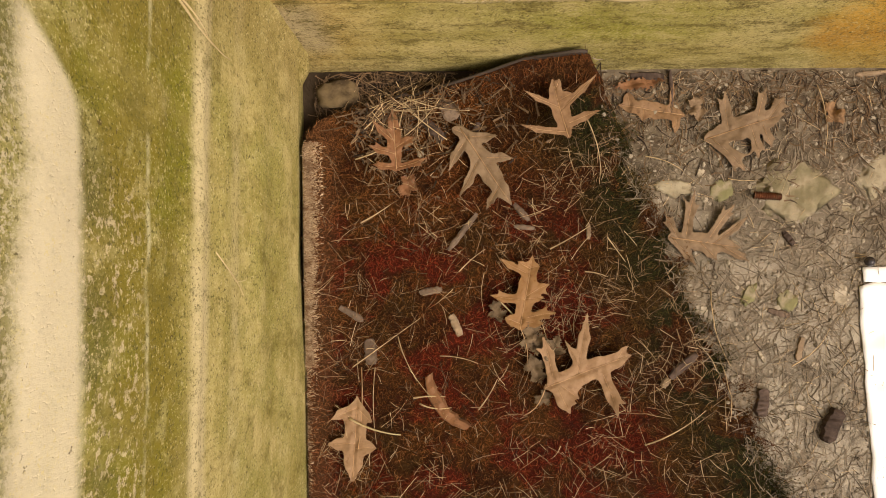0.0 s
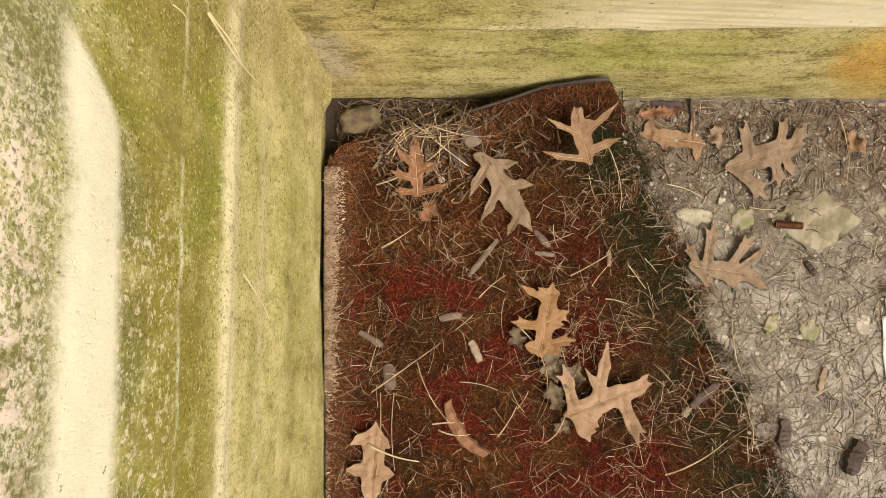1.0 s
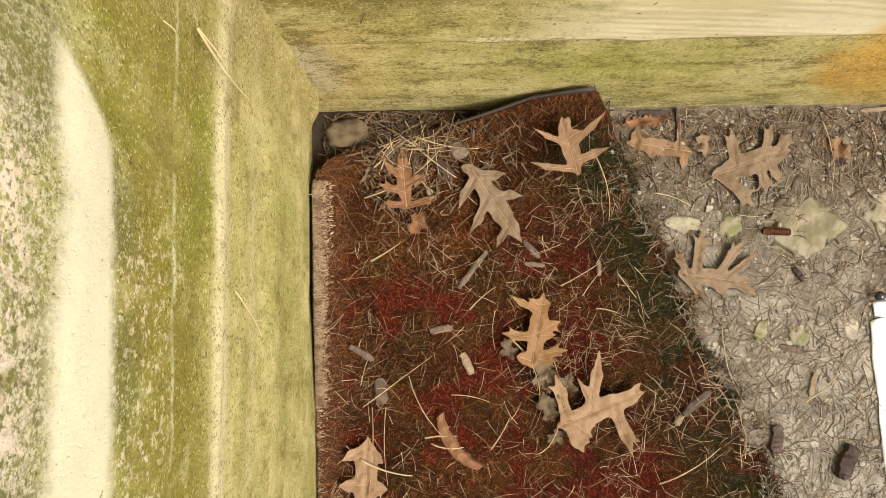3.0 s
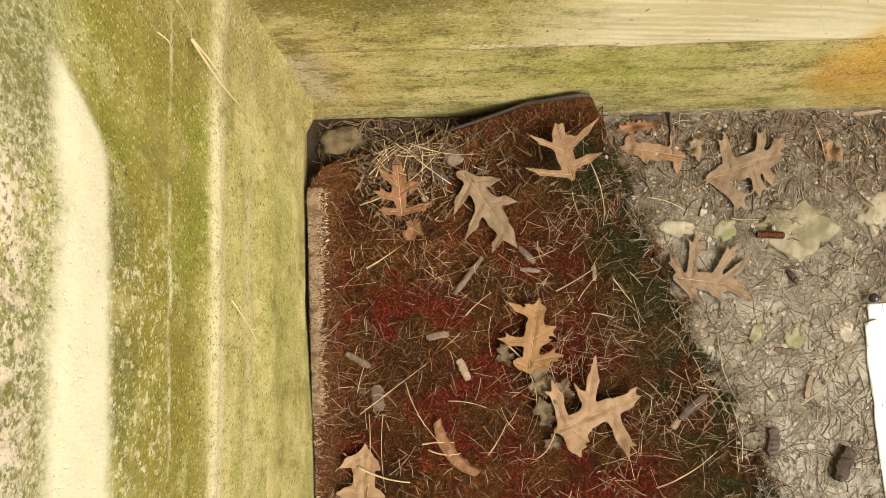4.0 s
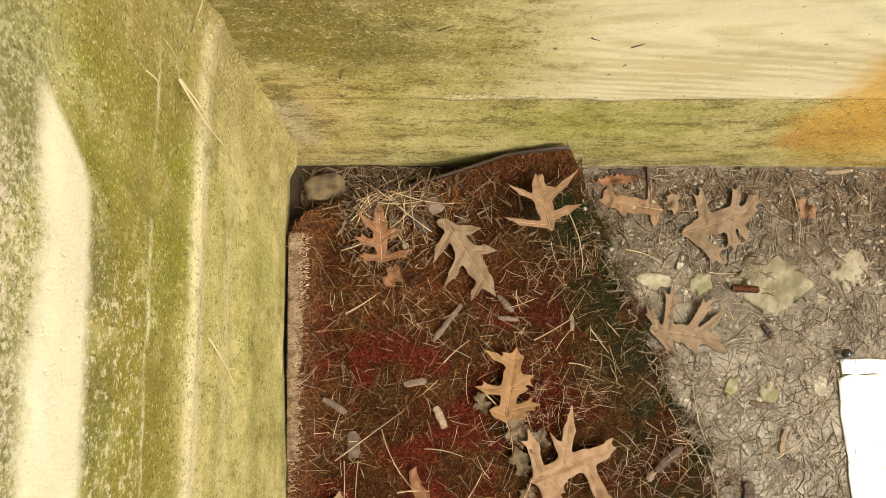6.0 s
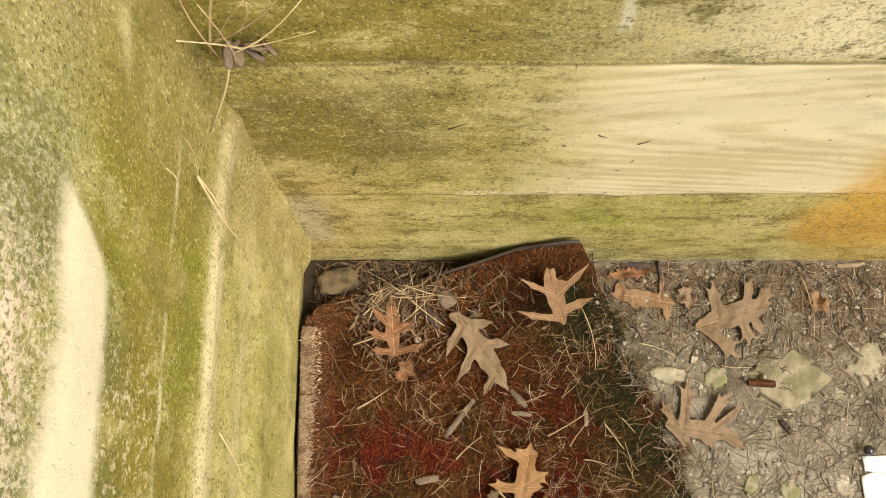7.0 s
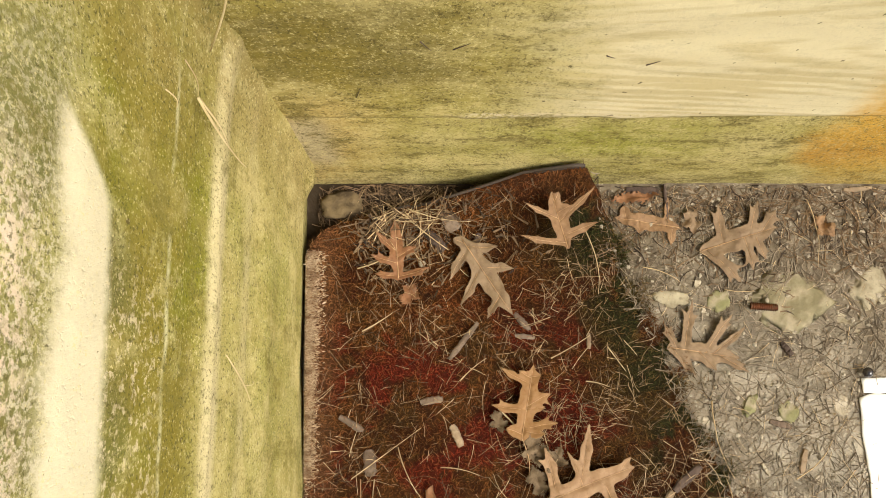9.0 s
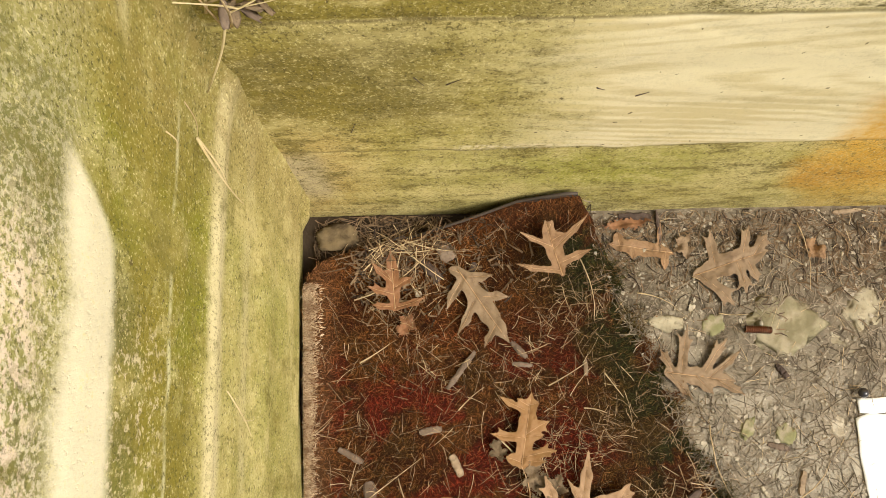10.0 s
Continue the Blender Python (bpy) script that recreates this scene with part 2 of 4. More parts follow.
    col = n.mix(n.mul(n.step(n.noise(160, 8, n.stretch((0.85, 1, 0.6), move=(3, 0, 1)), 0.88), 0.54, 0.63), n.step(pale, 0.0, 1.0, 0.55, 0.15)), col, (0.70, 0.61, 0.31))
    pores = n.mul(n.step(n.noise(390, 4, n.stretch((0.9, 1, 0.7), move=(7, 0, 2)), 0.65), 0.54, 0.62), n.step(mott, 0.38, 0.60, 0.85, 0.4), n.step(pale, 0.0, 1.0, 1.0, 0.12))
    col = n.mix(pores, col, (0.080, 0.064, 0.018))
    sand = n.mul(n.step(n.noise(430, 4, n.stretch((0.85, 1, 0.7), move=(2, 0, 9)), 0.65), 0.57, 0.65), n.step(mott, 0.40, 0.58, 0.3, 0.7), n.step(pale, 0.0, 1.0, 1.0, 0.2))
    col = n.mix(sand, col, (0.68, 0.59, 0.30))
    wall_bump(n, 0.9)
    return n.done(col)


def plain_concrete():
    n = Nodes("weathered_concrete", 0.92, spec=0.15)
    col = n.mix(n.noise(6, 5), (0.50, 0.43, 0.25), (0.34, 0.31, 0.14))
    wall_bump(n, 0.7)
    return n.done(n.mix(n.step(n.noise(90, 4), 0.5, 0.7), col, (0.2, 0.18, 0.1)))


def soil():
    n = Nodes("dusty_soil", 0.97, spec=0.1)
    big, mid, fine = n.noise(7, 4), n.noise(38, 5, rough=0.65), n.noise(190, 4, rough=0.7)
    col = n.mix(n.step(mid, 0.35, 0.65), (0.165, 0.138, 0.102), (0.33, 0.29, 0.222))
    col = n.mix(n.step(big, 0.42, 0.62, 0.0, 0.6), col, (0.40, 0.355, 0.275))
    col = n.mix(n.step(n.noise(15, 5, n.stretch((1, 1, 1), move=(5, 2, 0)), 0.6), 0.48, 0.64, 0.0, 0.55), col, (0.19, 0.142, 0.092))
    x, y, z = n.axes()
    # soil turns darker and browner towards the north wall
    north_tone = n.mul(n.step(y, -0.36, -0.10), n.step(big, 0.3, 0.55, 0.6, 1.0), 0.9)
    col = n.mix(north_tone, col, n.mix(n.step(mid, 0.35, 0.62), (0.070, 0.052, 0.033), (0.165, 0.132, 0.090)))
    # shade under the mat and in its corner gap, put into the soil colour
    mat_shade = n.mul(n.step(x, 0.40, 0.30), n.step(y, -0.30, -0.18), n.step(big, 0.2, 0.5, 0.85, 1.0))
    col = n.mix(n.mul(n.step(fine, 0.55, 0.7), 0.5), col, (0.075, 0.057, 0.038))
    col = n.mix(n.mul(n.step(n.noise(150, 3), 0.60, 0.68), 0.45), col, (0.46, 0.41, 0.32))
    col = n.mix(n.mul(mat_shade, 0.95), col, (0.035, 0.024, 0.015))
    n.bump(n.calc("ADD", n.mul(mid, 0.8), n.mul(fine, 0.5)), 0.8, 0.0045)
    return n.done(col)


def bare_land():
    n = Nodes("bare_land", 0.97, spec=0.1)
    col = n.mix(n.step(n.noise(0.8, 6), 0.35, 0.65), (0.15, 0.12, 0.075), (0.22, 0.185, 0.12))
    return n.done(n.mix(n.step(n.noise(14, 6, rough=0.7), 0.5, 0.65, 0.0, 0.6), col, (0.10, 0.10, 0.045)))


def pile(name, dust=0.0):
    """Colour of the mat: rust brown with red patches and a green band along the soil."""
    n = Nodes(name, 0.9, spec=0.12)
    x, y, z = n.axes()
    a, b, c = n.noise(13, 4, rough=0.6), n.noise(17, 4, n.stretch((1, 1, 1), move=(3.1, 1.7, 0)), 0.6), n.noise(60, 3)
    col = n.mix(n.step(a, 0.42, 0.6), (0.118, 0.039, 0.010), (0.225, 0.086, 0.020))
    depth = n.calc("ADD", n.mul(x, 0.92), n.mul(y, 0.38))
    red = n.mul(n.step(b, 0.44, 0.56), n.step(y, -0.12, -0.26, 0.12, 1.0), n.step(depth, 0.33, 0.22))
    col = n.mix(n.mul(red, 0.85), col, (0.235, 0.026, 0.011))
    green = n.mul(n.step(depth, 0.20, 0.31), n.step(a, 0.43, 0.50))
    col = n.mix(n.mul(green, 0.92), col, (0.034, 0.050, 0.013))
    gold = n.mul(n.step(y, -0.10, -0.25, 0.4, 1.0), n.step(n.noise(19, 3, n.stretch((1, 1, 1), move=(7, 2, 0))), 0.53, 0.62), 0.7)
    col = n.mix(gold, col, (0.1381, 0.0711, 0.0167))
    edge = n.mul(n.step(x, 0.052, 0.015), 0.75)
    col = n.mix(edge, col, (0.30, 0.135, 0.052))
    rim = n.mul(n.step(y, -0.055, -0.012), n.step(x, 0.14, 0.22), 0.85)
    col = n.mix(rim, col, (0.2093, 0.0711, 0.0217))
    col = n.mix(n.mul(n.step(c, 0.55, 0.7), 0.5), col, (0.0377, 0.0167, 0.0076))
    if dust:
        vary = n.island()
        col = n.mix(n.step(vary, 0.0, 0.5, 0.85, 0.0), col, (0.018, 0.008, 0.004))
        col = n.mix(n.step(vary, 0.70, 1.0, 0.0, dust), col, (0.32, 0.165, 0.062))
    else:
        # base nearly black: shade between the fibres is put into its colour
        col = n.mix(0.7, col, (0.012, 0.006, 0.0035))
        n.bump(n.noise(330, 4, rough=0.8), 1.0, 0.004)
    return n.done(col)


def fringe():
    n = Nodes("dusty_cut_pile", 0.95, spec=0.1)
    v = n.island()
    col = n.mix(v, (0.36, 0.22, 0.12), (0.78, 0.64, 0.45))
    return n.done(n.mix(n.step(n.noise(70, 3), 0.5, 0.65, 0.0, 0.7), col, (0.26, 0.15, 0.08)))


def dry(name, a, b, dark=(0.08, 0.05, 0.03), spots=0.4, rough=0.75, per="each", scale=45):
    """Dry plant matter: two tones, and dark flecks."""
    n = Nodes(name, rough, spec=0.2)
    where = n.local() if per == "each" else n.pos
    tone = n.calc("ADD", n.mul(n.each() if per == "each" else n.island(), 0.45 if per == "each" else 0.8), n.mul(n.step(n.noise(scale, 6, where, 0.7), 0.3, 0.7), 0.5))
    col = n.mix(n.step(tone, 0.15, 0.9), a, b)
    col = n.mix(n.mul(n.step(n.noise(scale * 2.5, 6, where, 0.75), 0.50, 0.70), spots), col, dark)
    n.bump(n.noise(scale * 5, 4, where), 0.6, 0.0010)
    return n.done(col)


def stony(name, a, b, moss=0.0):
    n = Nodes(name, 0.93, spec=0.15)
    where = n.local()
    col = n.mix(n.step(n.noise(40, 5, where), 0.35, 0.65), a, b)
    col = n.mix(n.mul(n.step(n.noise(140, 4, where), 0.55, 0.7), 0.5), col, (0.17, 0.13, 0.08))
    if moss:
        col = n.mix(n.mul(n.step(n.noise(45, 4, where), 0.36, 0.55), moss), col, (0.17, 0.175, 0.065))
    n.bump(n.noise(120, 5, where), 0.7, 0.003)
    return n.done(col)


def smooth(name, colour, rough, spec=0.4, vary=0.85):
    n = Nodes(name, rough, spec=spec)
    dim = tuple(c * vary for c in colour)
    return n.done(n.mix(n.step(n.noise(30, 4, n.local()), 0.4, 0.6), colour, dim))


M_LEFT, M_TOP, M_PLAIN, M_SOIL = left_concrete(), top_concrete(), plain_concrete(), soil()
M_LAND = bare_land()
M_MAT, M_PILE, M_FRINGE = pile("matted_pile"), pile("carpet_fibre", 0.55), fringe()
M_BACK = smooth("grey_rubber", (0.06, 0.045, 0.035), 0.85)
M_STRAW = dry("bleached_straw", (0.14, 0.085, 0.04), (0.52, 0.39, 0.225), spots=0.2, per="island", scale=30)
M_PALESTRAW = dry("pale_straw", (0.46, 0.36, 0.19), (0.64, 0.53, 0.32), spots=0.15, scale=30)
M_LITTER = dry("brown_litter", (0.05, 0.032, 0.018), (0.33, 0.225, 0.125), per="island", scale=30)
M_FIBRE = dry("trodden_fibre", (0.075, 0.056, 0.037), (0.26, 0.21, 0.15), per="island", scale=30)
M_DEBRIS = dry("dark_debris", (0.022, 0.014, 0.009), (0.17, 0.11, 0.06), per="island", scale=40)
M_CRUMB = dry("soil_crumbs", (0.11, 0.088, 0.062), (0.36, 0.315, 0.24), per="island", scale=60, rough=0.95)
M_LEAF_TAN = dry("tan_oak_leaf", (0.24, 0.145, 0.078), (0.325, 0.21, 0.120), (0.18, 0.095, 0.045), 0.75, 0.62)
M_LEAF_GOLD = dry("golden_brown_oak_leaf", (0.235, 0.128, 0.054), (0.32, 0.190, 0.088), (0.20, 0.09, 0.03), 0.75, 0.6)
M_LEAF_RUST = dry("rust_brown_oak_leaf", (0.16, 0.072, 0.033), (0.24, 0.12, 0.058), (0.11, 0.05, 0.025), 0.75, 0.6)
M_LEAF_GREY = dry("faded_oak_leaf", (0.165, 0.112, 0.066), (0.245, 0.170, 0.104), (0.13, 0.08, 0.05), 0.75, 0.75)
M_LEAF_BROWN = dry("brown_oak_leaf", (0.185, 0.105, 0.052), (0.265, 0.162, 0.086), (0.10, 0.055, 0.028), 0.75, 0.65)
M_LEAF_CRUMB = dry("crumbled_leaf", (0.105, 0.073, 0.042), (0.18, 0.128, 0.078), (0.07, 0.045, 0.025), 0.8, 0.85, scale=70)
M_VEIN = dry("leaf_vein", (0.36, 0.22, 0.11), (0.46, 0.30, 0.17), spots=0.2)
M_BARK = dry("grey_bark", (0.10, 0.070, 0.050), (0.20, 0.148, 0.108), (0.06, 0.04, 0.03), 0.6, 0.9)
M_DARKBARK = dry("dark_bark", (0.055, 0.038, 0.030), (0.12, 0.085, 0.068), (0.02, 0.014, 0.01), 0.5, 0.9)
M_CHIP = dry("pale_wood_chip", (0.20, 0.14, 0.088), (0.31, 0.23, 0.15), (0.15, 0.13, 0.08), 0.4, 0.85)
M_STONE = stony("pale_limestone", (0.38, 0.335, 0.235), (0.24, 0.205, 0.135))
M_BROWN = stony("brown_stone", (0.17, 0.125, 0.068), (0.06, 0.042, 0.024))
M_MOSSY = stony("mossy_stone", (0.30, 0.255, 0.175), (0.21, 0.18, 0.115), 0.6)
M_BLOOM = stony("bloomed_limestone", (0.31, 0.265, 0.18), (0.17, 0.14, 0.09), 0.2)
M_PEBBLE = stony("light_pebble", (0.43, 0.375, 0.285), (0.30, 0.255, 0.18))
M_WHITE = smooth("bright_white", (0.96, 0.96, 0.955), 0.5, vary=0.985)
M_BALL = smooth("dark_glazed_marble", (0.035, 0.032, 0.035), 0.12, 0.6, 0.6)
M_RUST = stony("rusty_iron", (0.15, 0.055, 0.025), (0.08, 0.03, 0.018))


# ---- mesh helpers ----
def mesh_of(bm, name, material, soft=True):
    me = bpy.data.meshes.new(name)
    bm.to_mesh(me)
    bm.free()
    me.materials.append(material)
    for p in me.polygons:
        p.use_smooth = soft
    return me


def raw(name, verts, faces, material, soft=True):
    me = bpy.data.meshes.new(name)
    me.from_pydata([tuple(v) for v in verts], [], [tuple(f) for f in faces])
    me.materials.append(material)
    if soft:
        me.polygons.foreach_set("use_smooth", [True] * len(me.polygons))
    me.update()
    return me


def part(name, bm, material, parent, label="", soft=True):
    ob = new(name, mesh_of(bm, name, material, soft))
    ob.parent = parent
    if label:
        tagged(ob, label)
    return ob


def fuzz(p, size, amount):
    return noise.noise(Vector(p) * size) * amount


def sheet(fn, nu, nv):
    """Vertices and quads of a surface fn(u, v), u and v from 0 to 1."""
    verts = [fn(i / nu, j / nv) for j in range(nv + 1) for i in range(nu + 1)]
    faces = [(j * (nu + 1) + i, j * (nu + 1) + i + 1, (j + 1) * (nu + 1) + i + 1, (j + 1) * (nu + 1) + i)
             for j in range(nv) for i in range(nu)]
    return verts, faces


def slab(name, front, back, nu, nv, material):
    """A closed slab between two surfaces with the same grid."""
    a, fa = sheet(front, nu, nv)
    b, _ = sheet(back, nu, nv)
    n = len(a)
    faces = list(fa) + [tuple(n + k for k in reversed(f)) for f in fa]
    ring = [i for i in range(nu + 1)] + [(j * (nu + 1) + nu) for j in range(1, nv + 1)]
    ring += [nv * (nu + 1) + i for i in range(nu - 1, -1, -1)] + [j * (nu + 1) for j in range(nv - 1, 0, -1)]
    for p, q in zip(ring, ring[1:] + ring[:1]):
        faces.append((q, p, n + p, n + q))
    return raw(name, a + b, faces, material)


def box(bm, size, place=(0, 0, 0)):
    bmesh.ops.create_cube(bm, size=1, matrix=Matrix.Translation(place) @ Matrix.Diagonal((*size, 1)))


def stalk(points, width, taper=0.6, sides=4):
    """Verts and faces of one bent stalk."""
    verts, faces = [], []
    n = len(points)
    for k, p in enumerate(points):
        d = (points[min(k + 1, n - 1)] - points[max(k - 1, 0)]).normalized()
        s = d.cross(Vector((0.13, 0.21, 1))).normalized()
        t = d.cross(s)
        w = width * (1 - taper * k / (n - 1))
        verts += [p + (s * math.cos(a * math.tau / sides) + t * 0.7 * math.sin(a * math.tau / sides)) * w for a in range(sides)]
        if k:
            faces += [((k - 1) * sides + a, (k - 1) * sides + (a + 1) % sides, k * sides + (a + 1) % sides, k * sides + a) for a in range(sides)]
    faces += [tuple(range(sides))[::-1], tuple((n - 1) * sides + a for a in range(sides))]
    return verts, faces


# ---- setting ----
PIT_X, PIT_Y, WALL_H = 3.0, -2.8, 1.0
COURSES = (0.275, 0.575, 0.875)


def course_step(z):
    """Each course of boards stood a little in or out."""
    k = sum(z > c for c in COURSES)
    return (0.0, 0.0010, 0.0003, 0.0010)[k] + sum(-0.0012 * math.exp(-((z - c) / 0.0035) ** 2) for c in COURSES)


def north_front(u, v):
    x, z = -0.2 + (PIT_X + 0.4) * u ** 1.7, -0.08 + (WALL_H + 0.08) * v
    lump = 0.004 * max(0.0, noise.noise(Vector((x * 20, 3, z * 60)))) * math.exp(-((z - 0.279) / 0.009) ** 2) * (0.2 < x < 0.48)
    return (x, -course_step(z) - lump + fuzz((x * 0.6, 1, z * 2), 9, 0.0016) + fuzz((x, 5, z), 55, 0.0006), z)


def west_front(u, v):
    y, z = (PIT_Y - 0.2) * (1 - u) ** 1.7, -0.08 + (WALL_H + 0.08) * v
    cove = 0.010 * math.exp(y / 0.022)
    ridge = 0.002 * math.exp(-((z - 0.478) / 0.012) ** 2)
    knob = 0.010 * math.exp(-(((y + 0.018) / 0.016) ** 2 + ((z - 0.075) / 0.03) ** 2))
    toe = -0.014 * max(0.0, 1 - z / 0.09) ** 0.7 * max(0.0, min(1.0, (0.40 + y) / 0.15))
    return (toe + cove * min(1.0, max(0.0, z / 0.05)) + ridge + knob + fuzz((2, y * 0.5, z * 2), 8, 0.003) + fuzz((7, y, z), 50, 0.0007), y, z)


wall = new("wall_north", slab("wall_north", north_front, lambda u, v: (-0.2 + (PIT_X + 0.4) * u ** 1.7, 0.2, -0.08 + (WALL_H + 0.08) * v), 420, 260, M_TOP))
tagged(wall, "board-marked concrete wall with green algae and orange rust wash", "wall", kind="structure")
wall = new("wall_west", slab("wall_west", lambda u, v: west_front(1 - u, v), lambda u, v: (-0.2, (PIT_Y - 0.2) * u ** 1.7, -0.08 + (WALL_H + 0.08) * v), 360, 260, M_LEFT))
tagged(wall, "concrete wall streaked green with one pale washed band", "wall", kind="structure")
for name, size, place in (("wall_south", (PIT_X, 0.2, WALL_H + 0.08), (PIT_X / 2, PIT_Y - 0.1, WALL_H / 2 - 0.04)),
                          ("wall_east", (0.2, -PIT_Y + 0.2, WALL_H + 0.08), (PIT_X + 0.1, PIT_Y / 2 - 0.1, WALL_H / 2 - 0.04))):
    bm = bmesh.new()
    box(bm, size, place)
    tagged(new(name, mesh_of(bm, name, M_PLAIN, False)), "plain weathered concrete wall closing the sunken yard", "wall", kind="structure")


def soil_height(x, y):
    return fuzz((x, y, 0), 6, 0.007) + fuzz((x, y, 2), 24, 0.004) + fuzz((x, y, 5), 70, 0.0022) - 0.004


def ground_point(u, v):
    x, y = (PIT_X + 0.1) * u ** 2 - 0.05, (PIT_Y - 0.05) * (1 - v) ** 2 + 0.03
    return x, y, soil_height(x, y)


verts, faces = sheet(ground_point, 420, 400)
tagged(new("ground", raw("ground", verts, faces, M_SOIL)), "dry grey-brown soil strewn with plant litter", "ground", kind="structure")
# the land round the yard, one sheet out to the horizon
bm = bmesh.new()
inner = [bm.verts.new((x, y, WALL_H - 0.02)) for x, y in ((-0.19, 0.19), (PIT_X + 0.19, 0.19), (PIT_X + 0.19, PIT_Y - 0.19), (-0.19, PIT_Y - 0.19))]
outer = [bm.verts.new((x, y, WALL_H - 0.02)) for x, y in ((-400, 400), (400, 400), (400, -400), (-400, -400))]
for k in range(4):
    bm.faces.new((inner[k], inner[(k + 1) % 4], outer[(k + 1) % 4], outer[k]))
bmesh.ops.recalc_face_normals(bm, faces=bm.faces)
tagged(new("land", mesh_of(bm, "land", M_LAND, False)), "bare brown land round the sunken yard", "ground", kind="structure")


# ---- the mat ----
MAT_LONG = 1.05


def mat_plan(u, v):
    """Plan of the mat before it curls: u across from the wall side, v down its length."""
    y0 = -0.072 + 0.078 * min(1.0, u * 1.12)
    top = Vector((-0.004 + 0.380 * u, y0))
    low = Vector((0.012 + 0.815 * u, -MAT_LONG + 0.03 * u))
    p = top.lerp(low, v)
    p.x += u ** 8 * (fuzz((p.y, 3, 0), 16, 0.016) + fuzz((p.y, 7, 0), 48, 0.010))
    return p


def mat_point(u, v, lift=0.0):
    p = mat_plan(u, v)
    x, y = p
    z = 0.016 + fuzz((x, y, 1), 9, 0.004)
    # the side at the west wall curls up
    e = max(0.0, 1 - (x + 0.004) / 0.045)
    z += 0.030 * e * e * (1 - 0.5 * v)
    # the corner at the north wall is bent up the concrete
    rise = max(0.0, min(1.0, (u - 0.36) / 0.6)) ** 1.3
    bend = max(0.0, 1 - v / (0.055 + 0.05 * rise)) ** 1.6
    z += 0.101 * rise * bend + 0.010 * bend
    # the soil side dives under the dirt
    z -= 0.026 * max(0.0, (u - 0.88) / 0.12) ** 1.5 * min(1.0, v * 9)
    return Vector((x, min(y, -0.006) - (0.004 * bend if rise > 0 else 0.0), z + lift))


def rounded(u, v):
    """Pull the two upper corners in to a rounding."""
    for cu, flip in ((0.0, 1), (1.0, -1)):
        ru, rv = 0.11, 0.05
        du, dv = (u - cu) * flip, v
        if du < ru and dv < rv:
            a, b = 1 - du / ru, 1 - dv / rv
            r = math.hypot(a, b)
            if r > 1e-6:
                k = max(a, b) / r
                u, v = cu + flip * ru * (1 - a * k), rv * (1 - b * k)
    return u, v


mat = tagged(new("doormat"), "old rust-brown pile doormat with red and green patches, littered with straw", "doormat")
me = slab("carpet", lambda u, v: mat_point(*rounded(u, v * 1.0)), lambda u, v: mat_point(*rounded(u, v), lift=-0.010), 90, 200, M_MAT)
carpet = new("carpet", me)
carpet.parent = mat
rng = np.random.default_rng(7)


def frame_at(u, v):
    p = mat_point(*rounded(u, v))
    a = mat_point(*rounded(min(u + 0.01, 1), v)) - mat_point(*rounded(max(u - 0.01, 0), v))
    b = mat_point(*rounded(u, min(v + 0.01, 1))) - mat_point(*rounded(u, max(v - 0.01, 0)))
    n = b.cross(a)
    return p, (n.normalized() if n.length > 1e-9 else Vector((0, 0, 1)))


def blades(spots, material, name, length, width, spread):
    """Short two-sided fibres standing on (place, normal) spots."""
    verts, faces = [], []
    for p, n in spots:
        lean = Vector(rng.normal(0, spread, 3))
        d = (n + lean).normalized() * length * rng.uniform(0.5, 1.35)
        s = d.cross(Vector(rng.normal(0, 1, 3))).normalized() * width * rng.uniform(0.6, 1.3)
        k = len(verts)
        mid = p + d * 0.55 + Vector(rng.normal(0, 0.08, 3)) * length
        verts += [p - s, p + s, mid - s * 0.8, mid + s * 0.8, p + d + Vector(rng.normal(0, 0.15, 3)) * length]
        faces += [(k, k + 1, k + 3, k + 2), (k + 2, k + 3, k + 4)]
    ob = new(name, raw(name, verts, faces, material, False))
    return ob


spots = []
for _ in range(70000):
    u, v = rng.uniform(0, 1.0), rng.uniform(0, 0.62)
    spots.append(frame_at(u, v))
# moss creeping off the mat over the soil
for _ in range(6000):
    v = rng.uniform(0.05, 0.62)
    p = mat_plan(1.0, v)
    x, y = p.x - 0.012 + rng.exponential(0.011), p.y
    if noise.noise(Vector((x * 28, y * 28, 9))) > -0.15:
        spots.append((Vector((x, y, soil_height(x, y) + 0.002)), Vector((0, 0, 1))))
pile_ob = blades(spots, M_PILE, "nap", 0.011, 0.00036, 0.7)
pile_ob.parent = mat
tagged(pile_ob, "rust, red and green carpet fibres", kind="stuff")
# the curled side shows its dusty cut pile, and the bent corner its backing
spots = []
for _ in range(9000):
    v = 0.034 + rng.uniform(0, 0.3) if rng.uniform() < 0.7 else min(0.034 + rng.exponential(0.25), 0.62)
    p, n = frame_at(0.0, v)
    wide = 0.019 - 0.012 * min(1.0, v / 0.5)
    spots.append((p + Vector((-0.002 + min(abs(rng.normal(0, 0.55)) * wide, 0.024), 0, rng.uniform(-0.002, 0.002))), Vector((0.8, 0, 0.6))))
edge = blades(spots, M_FRINGE, "fringe", 0.0058, 0.00045, 0.35)
edge.parent = mat
tagged(edge, "pale dusty cut edge of the pile", kind="stuff")
vv, ff = [], []
